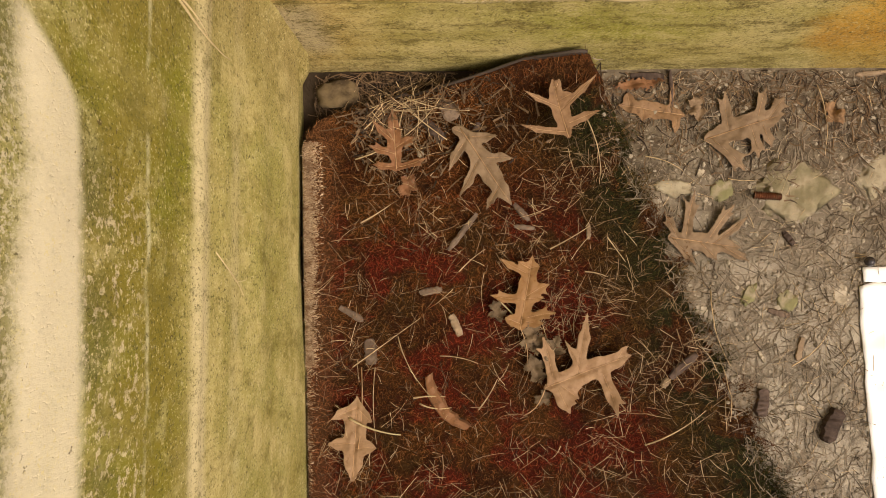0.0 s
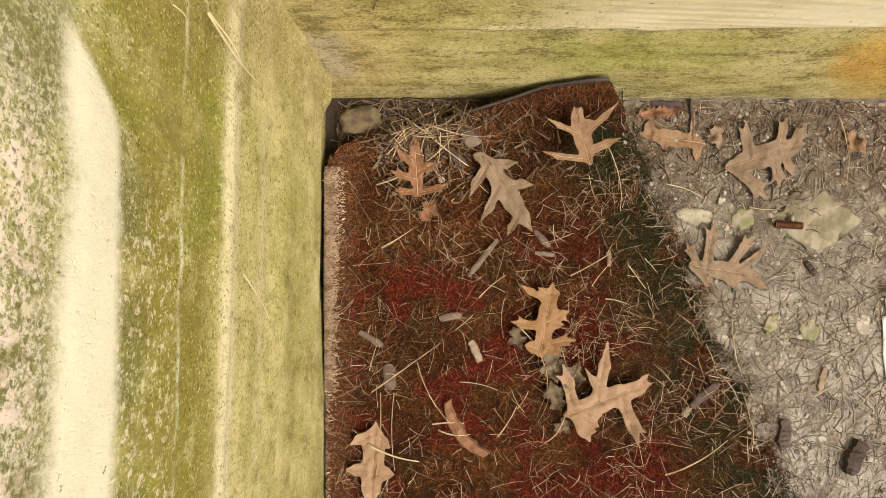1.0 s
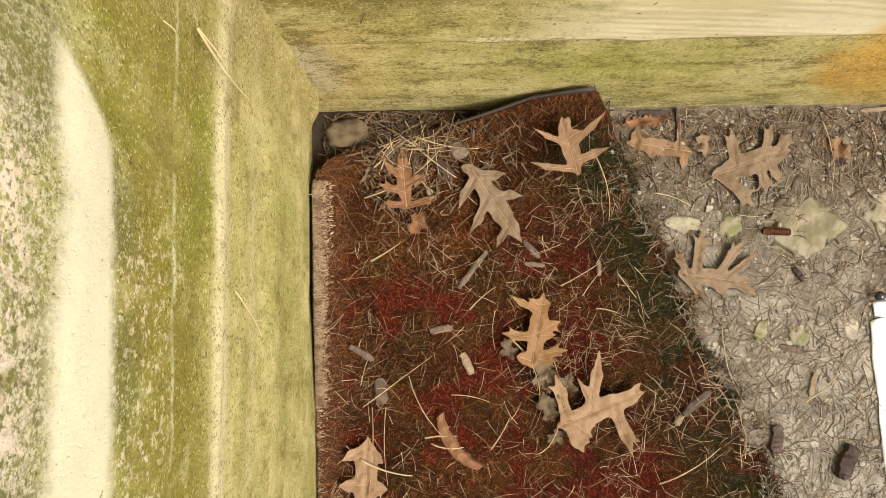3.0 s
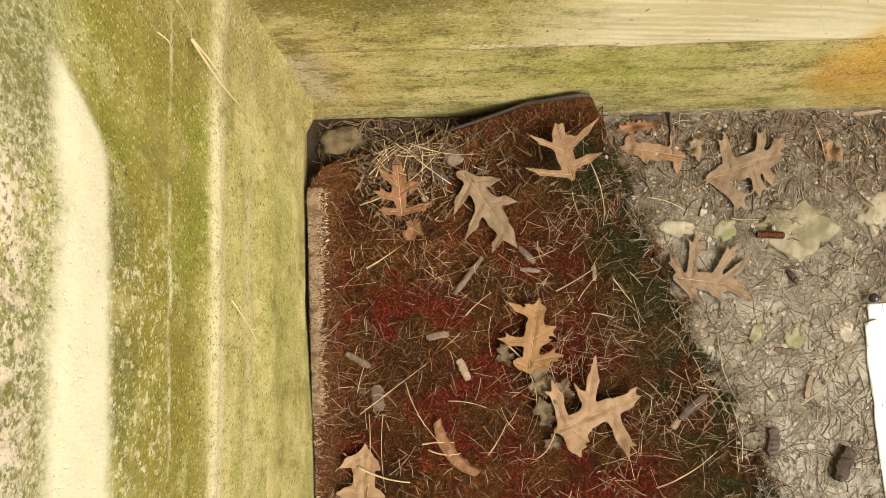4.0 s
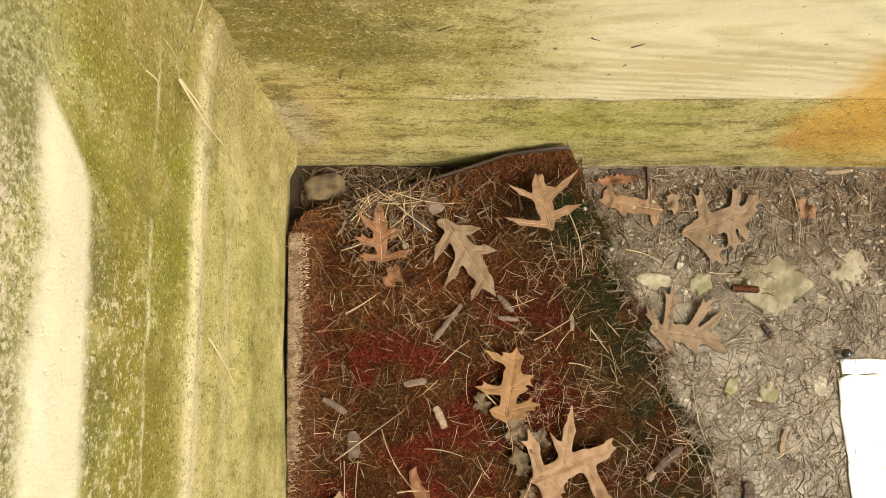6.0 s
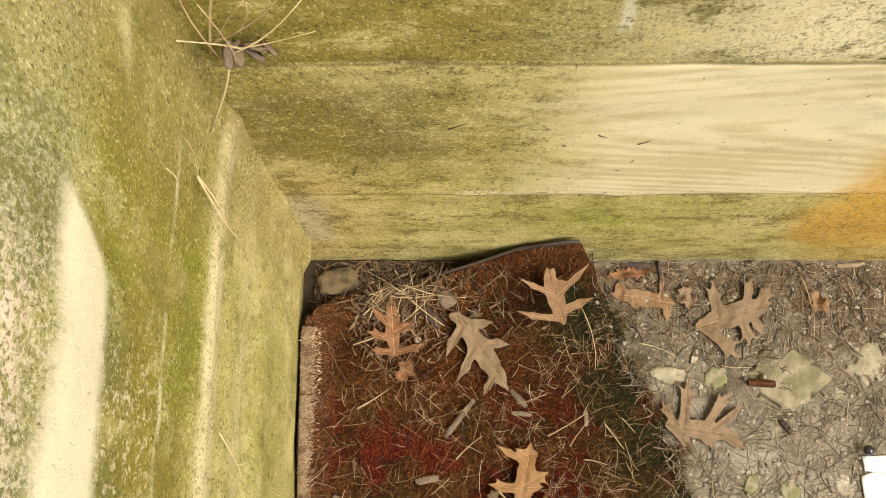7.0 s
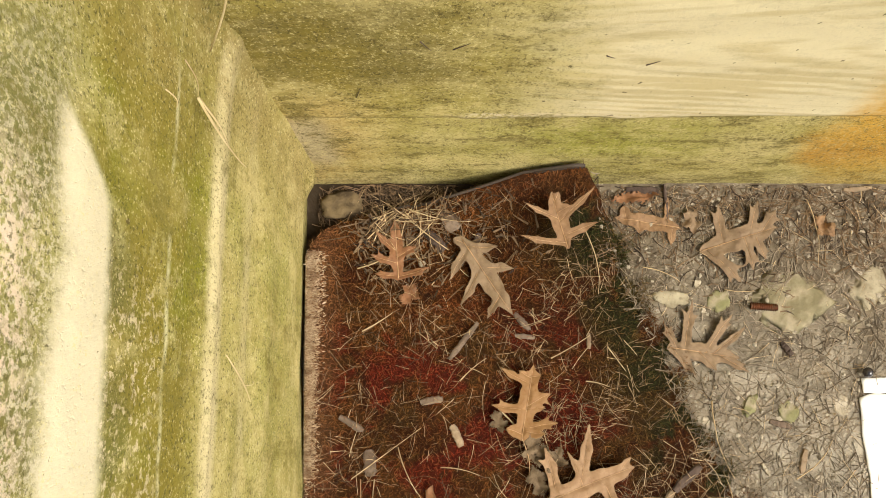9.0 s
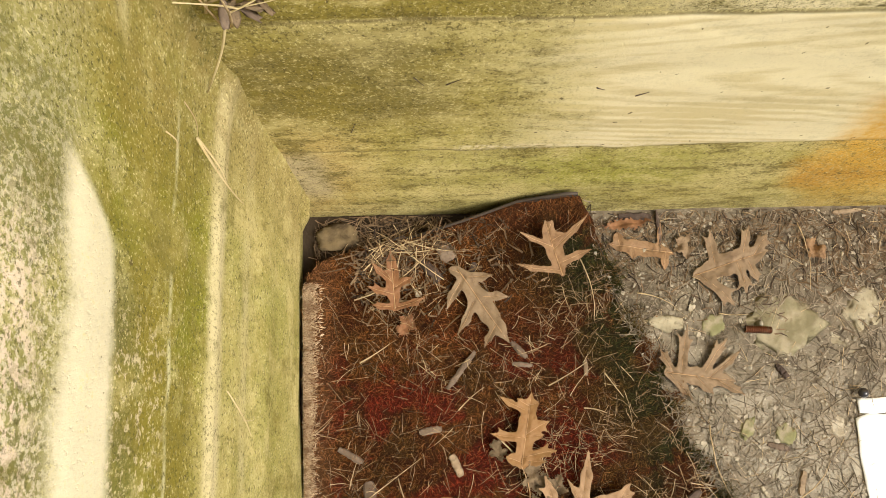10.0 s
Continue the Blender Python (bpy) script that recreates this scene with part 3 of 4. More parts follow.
for k in range(61):
    u = 0.30 + 0.66 * k / 60
    p = mat_point(*rounded(u, 0.0))
    w = 0.004 * min(1.0, (u - 0.30) / 0.25)
    vv += [p + Vector((0, 0.003, -0.006)), p + Vector((0, 0.004, 0.001 + w * 0.3)), p + Vector((0, 0.001, 0.0015 + w * 0.3)), p + Vector((0, -0.001, -0.004))]
    if k:
        for j in range(4):
            ff.append((4 * k - 4 + j, 4 * k - 4 + (j + 1) % 4, 4 * k + (j + 1) % 4, 4 * k + j))
back = new("backing", raw("backing", vv, ff, M_BACK))
back.parent = mat
tagged(back, "grey rubber backing along the bent-up edge")


def top_of(x, y):
    """Height of what lies at x, y: the mat or the soil."""
    w = (0.585 - 0.377) / (0.508 - 0.01)
    right = 0.377 + (-0.01 - y) * w
    if x < right and not (y > -0.07 and y > -0.072 + 0.21 * x):
        v = min(1.0, max(0.0, (-0.072 + 0.078 * min(1, x / 0.34) - y) / (MAT_LONG - 0.07)))
        lo, hi = mat_plan(0, v)[0], mat_plan(1, v)[0]
        u = min(1.0, max(0.0, (x - lo) / (hi - lo)))
        return mat_point(u, v)[2] + 0.004
    return soil_height(x, y)


# ---- leaves ----
def near_taper(px, py, a, b, ra, rb):
    """Distance from a tapered stroke, negative inside."""
    dx, dy = b[0] - a[0], b[1] - a[1]
    t = np.clip(((px - a[0]) * dx + (py - a[1]) * dy) / (dx * dx + dy * dy + 1e-9), 0, 1)
    return np.hypot(px - a[0] - dx * t, py - a[1] - dy * t) - ra - (rb - ra) * t


def oak_leaf(foot, tip, lobes, material, label, stem=None, cup=0.06, wave=0.05, bend=0.0, seed=0, body=0.085, ragged=0.0025, lift=0.005, tilt=(0, 0), teeth=True, veins=True):
    """An oak leaf from foot to tip in plan. lobes: (where it leaves the midrib, across, along, half width), all in leaf lengths.
    The blade is the blended sum of tapered strokes, so the bays between the lobes come out round and the lobes end in bristles."""
    r = random.Random(seed)
    foot, tip = Vector(foot), Vector(tip)
    length = (tip - foot).length
    mid = lambda t: (bend * 4 * t * (1 - t), t)
    strokes = [(mid(k / 5), mid((k + 1) / 5), w0, w1) for k, (w0, w1) in enumerate(((0.25, 0.8), (0.8, 1.0), (1.0, 0.95), (0.95, 0.7), (0.7, 0.05)))]
    strokes = [(a, b, w0 * body, w1 * body) for a, b, w0, w1 in strokes]
    paths = []
    for t0, x, y, w in lobes:
        a, c = Vector(mid(t0)), Vector((x, y))
        d = c - a
        side = Vector((d.y, -d.x))
        k = a + d * 0.58 + side * r.uniform(-0.05, 0.05)
        strokes += [(a, k, w * 0.72, w * 0.66), (k, c, w * 0.66, 0.010)]
        paths.append((a, k, c))
        if teeth and d.length > 0.24 and w > 0.085:
            for flip in (1, -1):
                if r.random() < 0.7:
                    q = k + d * r.uniform(0.16, 0.28) + side.normalized() * flip * w * r.uniform(1.0, 1.4)
                    strokes.append((k, q, w * 0.5, 0.008))
    ends = [(x, y) for _, x, y, _ in lobes] + [(0, 0), (0, 1)]
    lo = [min(e[i] for e in ends) - 0.12 for i in (0, 1)]
    hi = [max(e[i] for e in ends) + 0.12 for i in (0, 1)]
    h = 0.0165
    gx, gy = np.arange(lo[0], hi[0], h), np.arange(lo[1], hi[1], h)
    X, Y = np.meshgrid(gx, gy, indexing="ij")
    soft = 0.015
    total = sum(np.exp(-np.clip(near_taper(X, Y, a, b, ra, rb), -0.5, 0.6) / soft) for a, b, ra, rb in strokes)
    D = -np.log(total) * soft + 0.010
    D += ragged * (np.sin(X * 47 + seed) * np.sin(Y * 53 + 2 * seed) + 0.6 * np.sin(X * 101 + Y * 37 + seed))
    verts, faces, index = [], [], {}

    def corner(i, j):
        key = (i, j)
        if key not in index:
            index[key] = len(verts)
            verts.append((X[i, j], Y[i, j]))
        return index[key]

    def cut(p, q):
        key = (p, q) if p < q else (q, p)
        if key not in index:
            (a, b), (c, d) = key
            k = D[a, b] / (D[a, b] - D[c, d])
            index[key] = len(verts)
            verts.append((X[a, b] + (X[c, d] - X[a, b]) * k, Y[a, b] + (Y[c, d] - Y[a, b]) * k))
        return index[key]

    inside = D < 0
    some = inside[:-1, :-1] | inside[1:, :-1] | inside[:-1, 1:] | inside[1:, 1:]
    for i, j in zip(*np.nonzero(some)):
        i, j = int(i), int(j)
        for tri in (((i, j), (i + 1, j), (i + 1, j + 1)), ((i, j), (i + 1, j + 1), (i, j + 1))):
            poly = []
            for p, q in zip(tri, tri[1:] + tri[:1]):
                if inside[p]:
                    poly.append(corner(*p))
                if inside[p] != inside[q]:
                    poly.append(cut(p, q))
            if len(poly) > 2:
                faces.append(tuple(poly))

    def bent(x, y):
        z = cup * (1.6 * x * x + 0.7 * (y - 0.5) ** 2) + wave * noise.noise(Vector((x * 3.2 + seed, y * 3.2, 0.3)))
        z += 0.018 * noise.noise(Vector((x * 9, y * 9, seed))) + 0.006 * noise.noise(Vector((x * 26, y * 26, seed)))
        for a, _, c in paths:
            d = near_taper(x, y, a, c, 0, 0)
            z -= 0.010 * math.exp(-(float(d) / 0.02) ** 2)
        return (z - 0.012 * math.exp(-(x / 0.025) ** 2)) * length

    top = [Vector((x * length, y * length, bent(x, y))) for x, y in verts]
    n = len(top)
    count = {}
    for f in faces:
        for a, b in zip(f, f[1:] + f[:1]):
            count[(a, b)] = 1
    solid = faces + [tuple(n + k for k in reversed(f)) for f in faces]
    solid += [(b, a, n + a, n + b) for a, b in count if (b, a) not in count]
    leaf = tagged(new("oak_leaf"), label, "leaf", "fallen oak leaves")
    blade = new("blade", raw("blade", top + [v - Vector((0, 0, 0.0005)) for v in top], solid, material))
    blade.parent = leaf

    def rib(name, pts, thick):
        v, f = stalk(pts, thick, 0.7)
        ob = new(name, raw(name, v, f, M_VEIN))
        ob.parent = leaf

    low = min(v.z for v in top)
    x, y = foot.lerp(tip, 0.45)
    z = max(top_of(x, y), top_of(*foot), top_of(*tip) - 0.01) - low + lift
    turn = math.degrees(math.atan2(-(tip - foot).x, (tip - foot).y))
    m = Matrix.Translation((foot.x, foot.y, z)) @ pose(0, 0, 0, tilt[0], tilt[1], turn)
    if veins:
        pts = [Vector((mid(k / 12)[0] * length, k / 12 * length, bent(*mid(k / 12)) + 0.0005)) for k in range(12)]
        if stem:
            e = m.inverted() @ Vector((*stem, top_of(*stem) + 0.006))
            pts = [e.lerp(pts[0], k / 5) + Vector((0.05 * length * math.sin(k / 5 * math.pi), 0, 0)) for k in range(5)] + pts
        rib("midrib", pts, 0.0008)
        for a, k, c in paths:
            way = [a.lerp(k, t / 3) for t in range(3)] + [k.lerp(c, t / 3) for t in range(3)]
            rib("vein", [Vector((p.x * length, p.y * length, bent(*p) + 0.0003)) for p in way], 0.0004)
    leaf.matrix_world = m
    return leaf


oak_leaf((0.118, -0.139), (0.112, -0.057), [(0.45, -0.34, 0.83, 0.09), (0.25, -0.44, 0.42, 0.10), (0.04, -0.39, 0.10, 0.09), (0.35, 0.35, 0.50, 0.10), (0.03, 0.54, 0.14, 0.09)],
         M_LEAF_RUST, "curled rust-brown oak leaf on the mat beside straw", cup=0.22, seed=1, body=0.12, lift=0.006)
oak_leaf((0.203, -0.086), (0.271, -0.190), [(0.10, -0.30, 0.28, 0.085), (0.12, 0.36, 0.31, 0.08), (0.38, -0.31, 0.59, 0.08), (0.36, 0.43, 0.60, 0.075), (0.74, 0.26, 0.88, 0.06), (0.06, 0.08, -0.05, 0.08)],
         M_LEAF_GREY, "folded grey-brown oak leaf lying on the mat", cup=0.10, seed=2, body=0.115, teeth=False)
oak_leaf((0.341, -0.103), (0.315, -0.029), [(0.50, -0.51, 1.00, 0.08), (0.80, 0.11, 0.94, 0.10), (0.60, 0.24, 0.66, 0.14), (0.45, 0.71, 0.86, 0.09), (0.20, 0.60, 0.27, 0.12), (0.08, -0.74, 0.51, 0.09)],
         M_LEAF_BROWN, "tan oak leaf curled at the mat's bent corner", cup=0.18, seed=3, body=0.15, tilt=(22, 0), lift=0.004, teeth=False)
oak_leaf((0.280, -0.348), (0.297, -0.252), [(0.72, -0.46, 0.88, 0.08), (0.80, -0.19, 0.88, 0.07), (0.82, 0.11, 0.85, 0.08), (0.42, 0.29, 0.65, 0.11), (0.40, 0.25, 0.46, 0.08), (0.12, 0.46, 0.29, 0.09), (0.10, 0.30, 0.11, 0.10), (0.38, -0.49, 0.36, 0.10), (0.05, -0.23, 0.09, 0.12)],
         M_LEAF_GOLD, "golden-brown lobed oak leaf flat on the mat", stem=(0.288, -0.400), cup=0.12, seed=4, body=0.13, lift=0.007)
oak_leaf((0.312, -0.425), (0.426, -0.381), [(0.36, -0.60, 0.71, 0.10), (0.40, -0.44, 0.36, 0.05), (0.10, -0.54, 0.17, 0.10), (0.12, 0.35, 0.14, 0.12), (0.14, 0.24, 0.29, 0.10), (0.62, 0.57, 0.59, 0.11), (0.80, -0.11, 0.99, 0.05)],
         M_LEAF_TAN, "large pale tan oak leaf with long pointed lobes", stem=(0.286, -0.461), cup=0.14, seed=5, body=0.12, lift=0.008)
oak_leaf((0.061, -0.545), (0.067, -0.435), [(0.84, -0.30, 0.68, 0.10), (0.84, 0.20, 0.68, 0.10), (0.72, -0.12, 0.70, 0.12), (0.42, -0.33, 0.40, 0.11), (0.36, 0.27, 0.38, 0.12), (0.40, 0.02, 0.05, 0.13)],
         M_LEAF_TAN, "faded oak leaf with a folded tip at the mat's side", stem=(0.072, -0.40), cup=0.12, seed=6, body=0.14, teeth=False)
oak_leaf((0.503, -0.064), (0.413, -0.049), [(0.20, 0.50, 0.22, 0.06), (0.60, -0.18, 0.59, 0.10), (0.10, -0.30, 0.09, 0.10), (0.80, 0.21, 0.86, 0.12)],
         M_LEAF_BROWN, "flattened orange-brown oak leaf on the soil", cup=0.05, seed=7, body=0.13, lift=0.001, teeth=False)
oak_leaf((0.532, -0.097), (0.636, -0.064), [(0.28, -0.51, 0.40, 0.11), (0.62, -0.40, 0.91, 0.09), (0.80, -0.21, 1.06, 0.10), (0.06, 0.55, 0.33, 0.12), (0.55, 0.45, 0.51, 0.10), (0.70, 0.37, 0.73, 0.09)],
         M_LEAF_GREY, "broad tan oak leaf half sunk in the soil", cup=0.04, seed=8, body=0.15, lift=0.002)
oak_leaf((0.483, -0.229), (0.578, -0.243), [(0.20, -0.72, 0.24, 0.11), (0.50, -0.61, 0.83, 0.10), (0.60, -0.48, 1.04, 0.08), (0.02, 0.35, 0.41, 0.10), (0.70, 0.18, 1.12, 0.09), (0.10, -0.33, -0.12, 0.09), (0.40, 0.23, 0.68, 0.12)],
         M_LEAF_GREY, "grey-brown oak leaf pressed into the dirt", cup=0.04, seed=9, body=0.13, lift=0.002)
FRAGMENT = [(0.35, -0.45, 0.45, 0.22), (0.30, 0.40, 0.35, 0.20), (0.70, 0.30, 0.80, 0.18), (0.65, -0.28, 0.85, 0.15)]
for k, (x, y, turn, size, material, label) in enumerate((
        (0.701, -0.063, 40, 0.036, M_LEAF_BROWN, "small crumpled orange-tan leaf on the soil"),
        (0.519, -0.056, 10, 0.034, M_LEAF_GREY, "torn tan leaf tip on the soil"),
        (0.132, -0.160, 150, 0.034, M_LEAF_RUST, "torn piece of brown oak leaf on the mat"),
        (0.250, -0.326, 20, 0.030, M_LEAF_CRUMB, "crumbled grey leaf fragment on the mat"),
        (0.296, -0.362, 15, 0.042, M_LEAF_CRUMB, "crumbled grey leaf fragment beside a larger leaf"),
        (0.316, -0.372, 70, 0.044, M_LEAF_CRUMB, "crumbled grey leaf fragment under a larger leaf"),
        (0.300, -0.402, 200, 0.040, M_LEAF_CRUMB, "crumbled grey leaf fragment near a larger leaf"),
        (0.309, -0.440, 120, 0.026, M_LEAF_CRUMB, "small crumbled grey leaf fragment on the mat"),
        (0.440, -0.022, 97, 0.064, M_LEAF_RUST, "dark red leaf strip along the wall foot"))):
    d = Vector((-math.sin(radians(turn)), math.cos(radians(turn)))) * size / 2
    lobes = FRAGMENT if k != 8 else [(0.4, 0.14, 0.7, 0.08), (0.3, -0.16, 0.3, 0.08)]
    oak_leaf(Vector((x, y)) - d, Vector((x, y)) + d, lobes, material, label, cup=0.25, wave=0.22, seed=20 + k, body=0.2 if k != 8 else 0.12, ragged=0.035, lift=0.002, teeth=False, veins=False)


# ---- chips, bark and stones ----
def chip(name, place, heading, size, material, label, category, group="", bend=0.0, seed=0):
    """A splinter: a bevelled, slightly bent and ragged plate."""
    r = random.Random(seed)
    bm = bmesh.new()
    n, rings = 11, []
    for k in range(n + 1):
        t = k / n - 0.5
        w = size[1] / 2 * (1 - 1.1 * abs(t) ** 3 * 4 * r.uniform(0.3, 1)) * r.uniform(0.86, 1.08)
        h = size[2] / 2 * r.uniform(0.6, 1.2)
        off = r.uniform(-0.06, 0.06) * size[1] + bend * 4 * t * t * size[0]
        rings.append([bm.verts.new((off + a * w, t * size[0], b * h)) for a, b in ((-1, -0.6), (-0.75, 0.8), (-0.1, 1.0 + r.uniform(-0.2, 0.3)), (0.7, 0.85), (1, -0.5))])
    for a, b in zip(rings, rings[1:]):
        for k in range(5):
            bm.faces.new((a[k], b[k], b[(k + 1) % 5], a[(k + 1) % 5]))
    bm.faces.new(rings[0])
    bm.faces.new(rings[-1][::-1])
    bmesh.ops.recalc_face_normals(bm, faces=bm.faces)
    ob = tagged(new(name, mesh_of(bm, name, material, False)), label, category, group)
    x, y = place
    ob.matrix_world = Matrix.Translation((x, y, top_of(x, y) + size[2] * 0.45)) @ pose(0, 0, 0, r.uniform(-4, 4), r.uniform(-5, 5), heading)
    return ob


CHIPS = [
    ((0.205, -0.222), -38, (0.062, 0.008, 0.006), M_BARK, "grey weathered twig splinter on the mat"),
    ((0.283, -0.196), 40, (0.030, 0.009, 0.004), M_BARK, "short grey splinter on the mat"),
    ((0.287, -0.216), 85, (0.027, 0.007, 0.004), M_BARK, "short brown splinter on the mat"),
    ((0.371, -0.222), 0, (0.021, 0.006, 0.005), M_CHIP, "pale wood splinter standing in the pile"),
    ((0.196, -0.345), 25, (0.030, 0.012, 0.005), M_CHIP, "pale wood chip on the mat"),
    ((0.083, -0.380), 5, (0.034, 0.017, 0.003), M_BARK, "flat grey bark flake on the mat"),
    ((0.058, -0.330), 60, (0.036, 0.010, 0.004), M_BARK, "grey splinter near the mat's side"),
    ((0.163, -0.300), 100, (0.030, 0.010, 0.003), M_BARK, "dark flat flake on the mat"),
    ((0.186, -0.058), 25, (0.036, 0.022, 0.003), M_BARK, "square brown wood chip among straw"),
    ((0.166, -0.085), 45, (0.040, 0.016, 0.005), M_DARKBARK, "dark bark flake among straw"),
    ((0.222, -0.090), -20, (0.030, 0.010, 0.004), M_DARKBARK, "dark bark flake on the mat"),
]
SOIL_CHIPS = [
    ((0.492, -0.398), -48, (0.046, 0.012, 0.006), M_DARKBARK, "brown twig piece where mat meets soil"),
    ((0.469, -0.420), -35, (0.014, 0.010, 0.005), M_CHIP, "small wood chip where mat meets soil"),
    ((0.600, -0.448), -8, (0.036, 0.019, 0.010), M_DARKBARK, "dark split bark lump on the soil"),
    ((0.690, -0.478), -25, (0.046, 0.024, 0.013), M_DARKBARK, "dark brown bark lump on the soil"),
    ((0.602, -0.388), 30, (0.017, 0.006, 0.005), M_PEBBLE, "whitish wood chip on the soil"),
    ((0.652, -0.378), -12, (0.032, 0.010, 0.004), M_CHIP, "pale bark sliver on the soil"),
    ((0.640, -0.230), 35, (0.022, 0.010, 0.006), M_DARKBARK, "dark twig stub on the soil"),
    ((0.487, -0.030), 3, (0.055, 0.006, 0.006), M_DARKBARK, "dark stick standing against the wall foot"),
    ((0.455, -0.010), 88, (0.045, 0.012, 0.005), M_DARKBARK, "dark bark strip along the wall foot"),
    ((0.755, -0.008), 95, (0.040, 0.007, 0.005), M_CHIP, "pale splinter along the wall foot"),
    ((0.625, -0.330), 75, (0.030, 0.009, 0.004), M_BARK, "curved bark strip on the soil"),
]
for k, (where, heading, size, material, label) in enumerate(CHIPS + SOIL_CHIPS):
    chip("wood_chip", where, heading, size, material, label, "wood chip", "wood chips", seed=40 + k)
chip("curled_leaf", (0.176, -0.452), 38, (0.085, 0.018, 0.007), M_LEAF_RUST, "curled reddish-tan leaf strip on the mat", "leaf", bend=0.14, seed=90)


def stone(place, size, heading, material, label, seed, sunk=0.46, name="stone"):
    bm = bmesh.new()
    bmesh.ops.create_icosphere(bm, subdivisions=3, radius=0.5)
    for v in bm.verts:
        d = v.co.normalized()
        k = 1 + 0.42 * noise.noise(d * 1.7 + Vector((seed, 0, 0))) + 0.20 * noise.noise(d * 4.5 + Vector((0, seed, 0))) + 0.09 * noise.noise(d * 11 + Vector((0, 0, seed)))
        c = d * 0.5 * k
        v.co = Vector((c.x * size[0], c.y * size[1], max(-0.4, min(0.27 + 0.12 * noise.noise(d * 6 + Vector((seed, 1, 0))), c.z)) * size[2]))
    ob = tagged(new(name, mesh_of(bm, name, material)), label, "stone", "stones in the soil")
    x, y = place
    ob.matrix_world = Matrix.Translation((x, y, top_of(x, y) + size[2] * (0.5 - sunk) * 0.6 - 0.001)) @ pose(0, 0, 0, 0, 0, heading)
    return ob


STONES = [
    ((0.487, -0.163), (0.052, 0.022, 0.018), -6, M_STONE, "oblong pale stone beside the mat"),
    ((0.553, -0.165), (0.034, 0.030, 0.012), 20, M_MOSSY, "small greenish stone sunk in the soil"),
    ((0.648, -0.164), (0.100, 0.080, 0.0075), 12, M_BLOOM, "broad flat pale stone with a greenish bloom"),
    ((0.722, -0.186), (0.095, 0.070, 0.0075), -20, M_STONE, "broad flat pale stone in the soil"),
    ((0.775, -0.150), (0.080, 0.060, 0.0075), 15, M_STONE, "broad flat pale stone in the soil"),
    ((0.636, -0.313), (0.026, 0.028, 0.010), 30, M_MOSSY, "small stone with a mossy top"),
    ((0.586, -0.306), (0.018, 0.030, 0.010), -30, M_MOSSY, "narrow mossy stone in the soil"),
]
PEBBLES = [
    ((0.708, -0.305), (0.026, 0.028, 0.010), 0, M_PEBBLE, "light round stone in the soil"),
    ((0.765, -0.146), (0.030, 0.012, 0.010), 10, M_PEBBLE, "white stone chip on the soil"),
    ((0.525, -0.142), (0.011, 0.013, 0.009), 0, M_PEBBLE, "small white pebble on the soil"),
    ((0.530, -0.178), (0.010, 0.009, 0.007), 0, M_PEBBLE, "small white pebble on the soil"),
    ((0.149, -0.118), (0.009, 0.008, 0.008), 0, M_PEBBLE, "small white pebble on the mat"),
    ((0.129, -0.148), (0.005, 0.005, 0.005), 0, M_PEBBLE, "tiny white pebble on the mat"),
    ((0.525, -0.325), (0.012, 0.010, 0.008), 0, M_PEBBLE, "small white pebble at the mat's side"),
    ((0.568, -0.420), (0.016, 0.020, 0.010), 20, M_PEBBLE, "light pebble on the soil"),
    ((0.650, -0.455), (0.012, 0.010, 0.008), 0, M_PEBBLE, "light pebble on the soil"),
    ((0.675, -0.400), (0.018, 0.012, 0.008), 0, M_PEBBLE, "light pebble on the soil"),
    ((0.038, -0.034), (0.058, 0.040, 0.060), 4, M_BROWN, "brownish stone wedged in the wall corner"),
]
for k, (where, size, heading, material, label) in enumerate(STONES + PEBBLES):
    stone(where, size, heading, material, label, 3.7 * k + 1)

# rusty ridged bolt half sunk in the soil
bm = bmesh.new()
rings = []
for k in range(49):
    r = 0.0042 + 0.0012 * math.sin(k * 1.57)
    rings.append([bm.verts.new((0.036 * (k / 48 - 0.5), r * math.cos(a * math.tau / 10), r * math.sin(a * math.tau / 10))) for a in range(10)])
for a, b in zip(rings, rings[1:]):
    for k in range(10):
        bm.faces.new((a[k], a[(k + 1) % 10], b[(k + 1) % 10], b[k]))
bm.faces.new(rings[0])
bm.faces.new(rings[-1][::-1])
bolt = tagged(new("threaded_bolt", mesh_of(bm, "threaded_bolt", M_RUST)), "rusty brown threaded bolt lying on the soil", "bolt")
bolt.matrix_world = pose(0.612, -0.174, soil_height(0.612, -0.174) + 0.004, 0, 0, -4)

# the bright white area at the far side of the soil: sheet and upper strip
def white_piece(name, place, size, heading, label, seed):
    turn = Matrix.Rotation(radians(heading), 2)

    def at(u, v, lift):
        a, b = u - 0.5, v - 0.5
        k = 1 - 0.015 * (abs(2 * a) ** 8) * (abs(2 * b) ** 8)
        p = turn @ Vector((a * size[0] * k, b * size[1] * k))
        x, y = p.x + place[0], p.y + place[1]
        x, y = x + fuzz((y, x, seed), 34, 0.003), y + fuzz((x, y, seed + 4), 34, 0.003)
        return (x, y, soil_height(x, y) + 0.0022 + lift)

    nu, nv = max(8, int(size[0] / 0.006)), max(4, int(size[1] / 0.006))
    me = slab(name, lambda u, v: at(u, v, 0.0012), lambda u, v: at(u, v, -0.0012), nu, nv, M_WHITE)
    return tagged(new(name, me), label, "plastic", "white plastic pieces")


white_piece("white_sheet", (0.837, -0.4465), (0.200, 0.320), 3, "bright white sheet lying on the soil", 1)
white_piece("white_strip", (0.834, -0.279), (0.200, 0.020), 0, "narrow white strip beside the sheet", 5)
bm = bmesh.new()
bmesh.ops.create_uvsphere(bm, u_segments=24, v_segments=14, radius=0.0068)
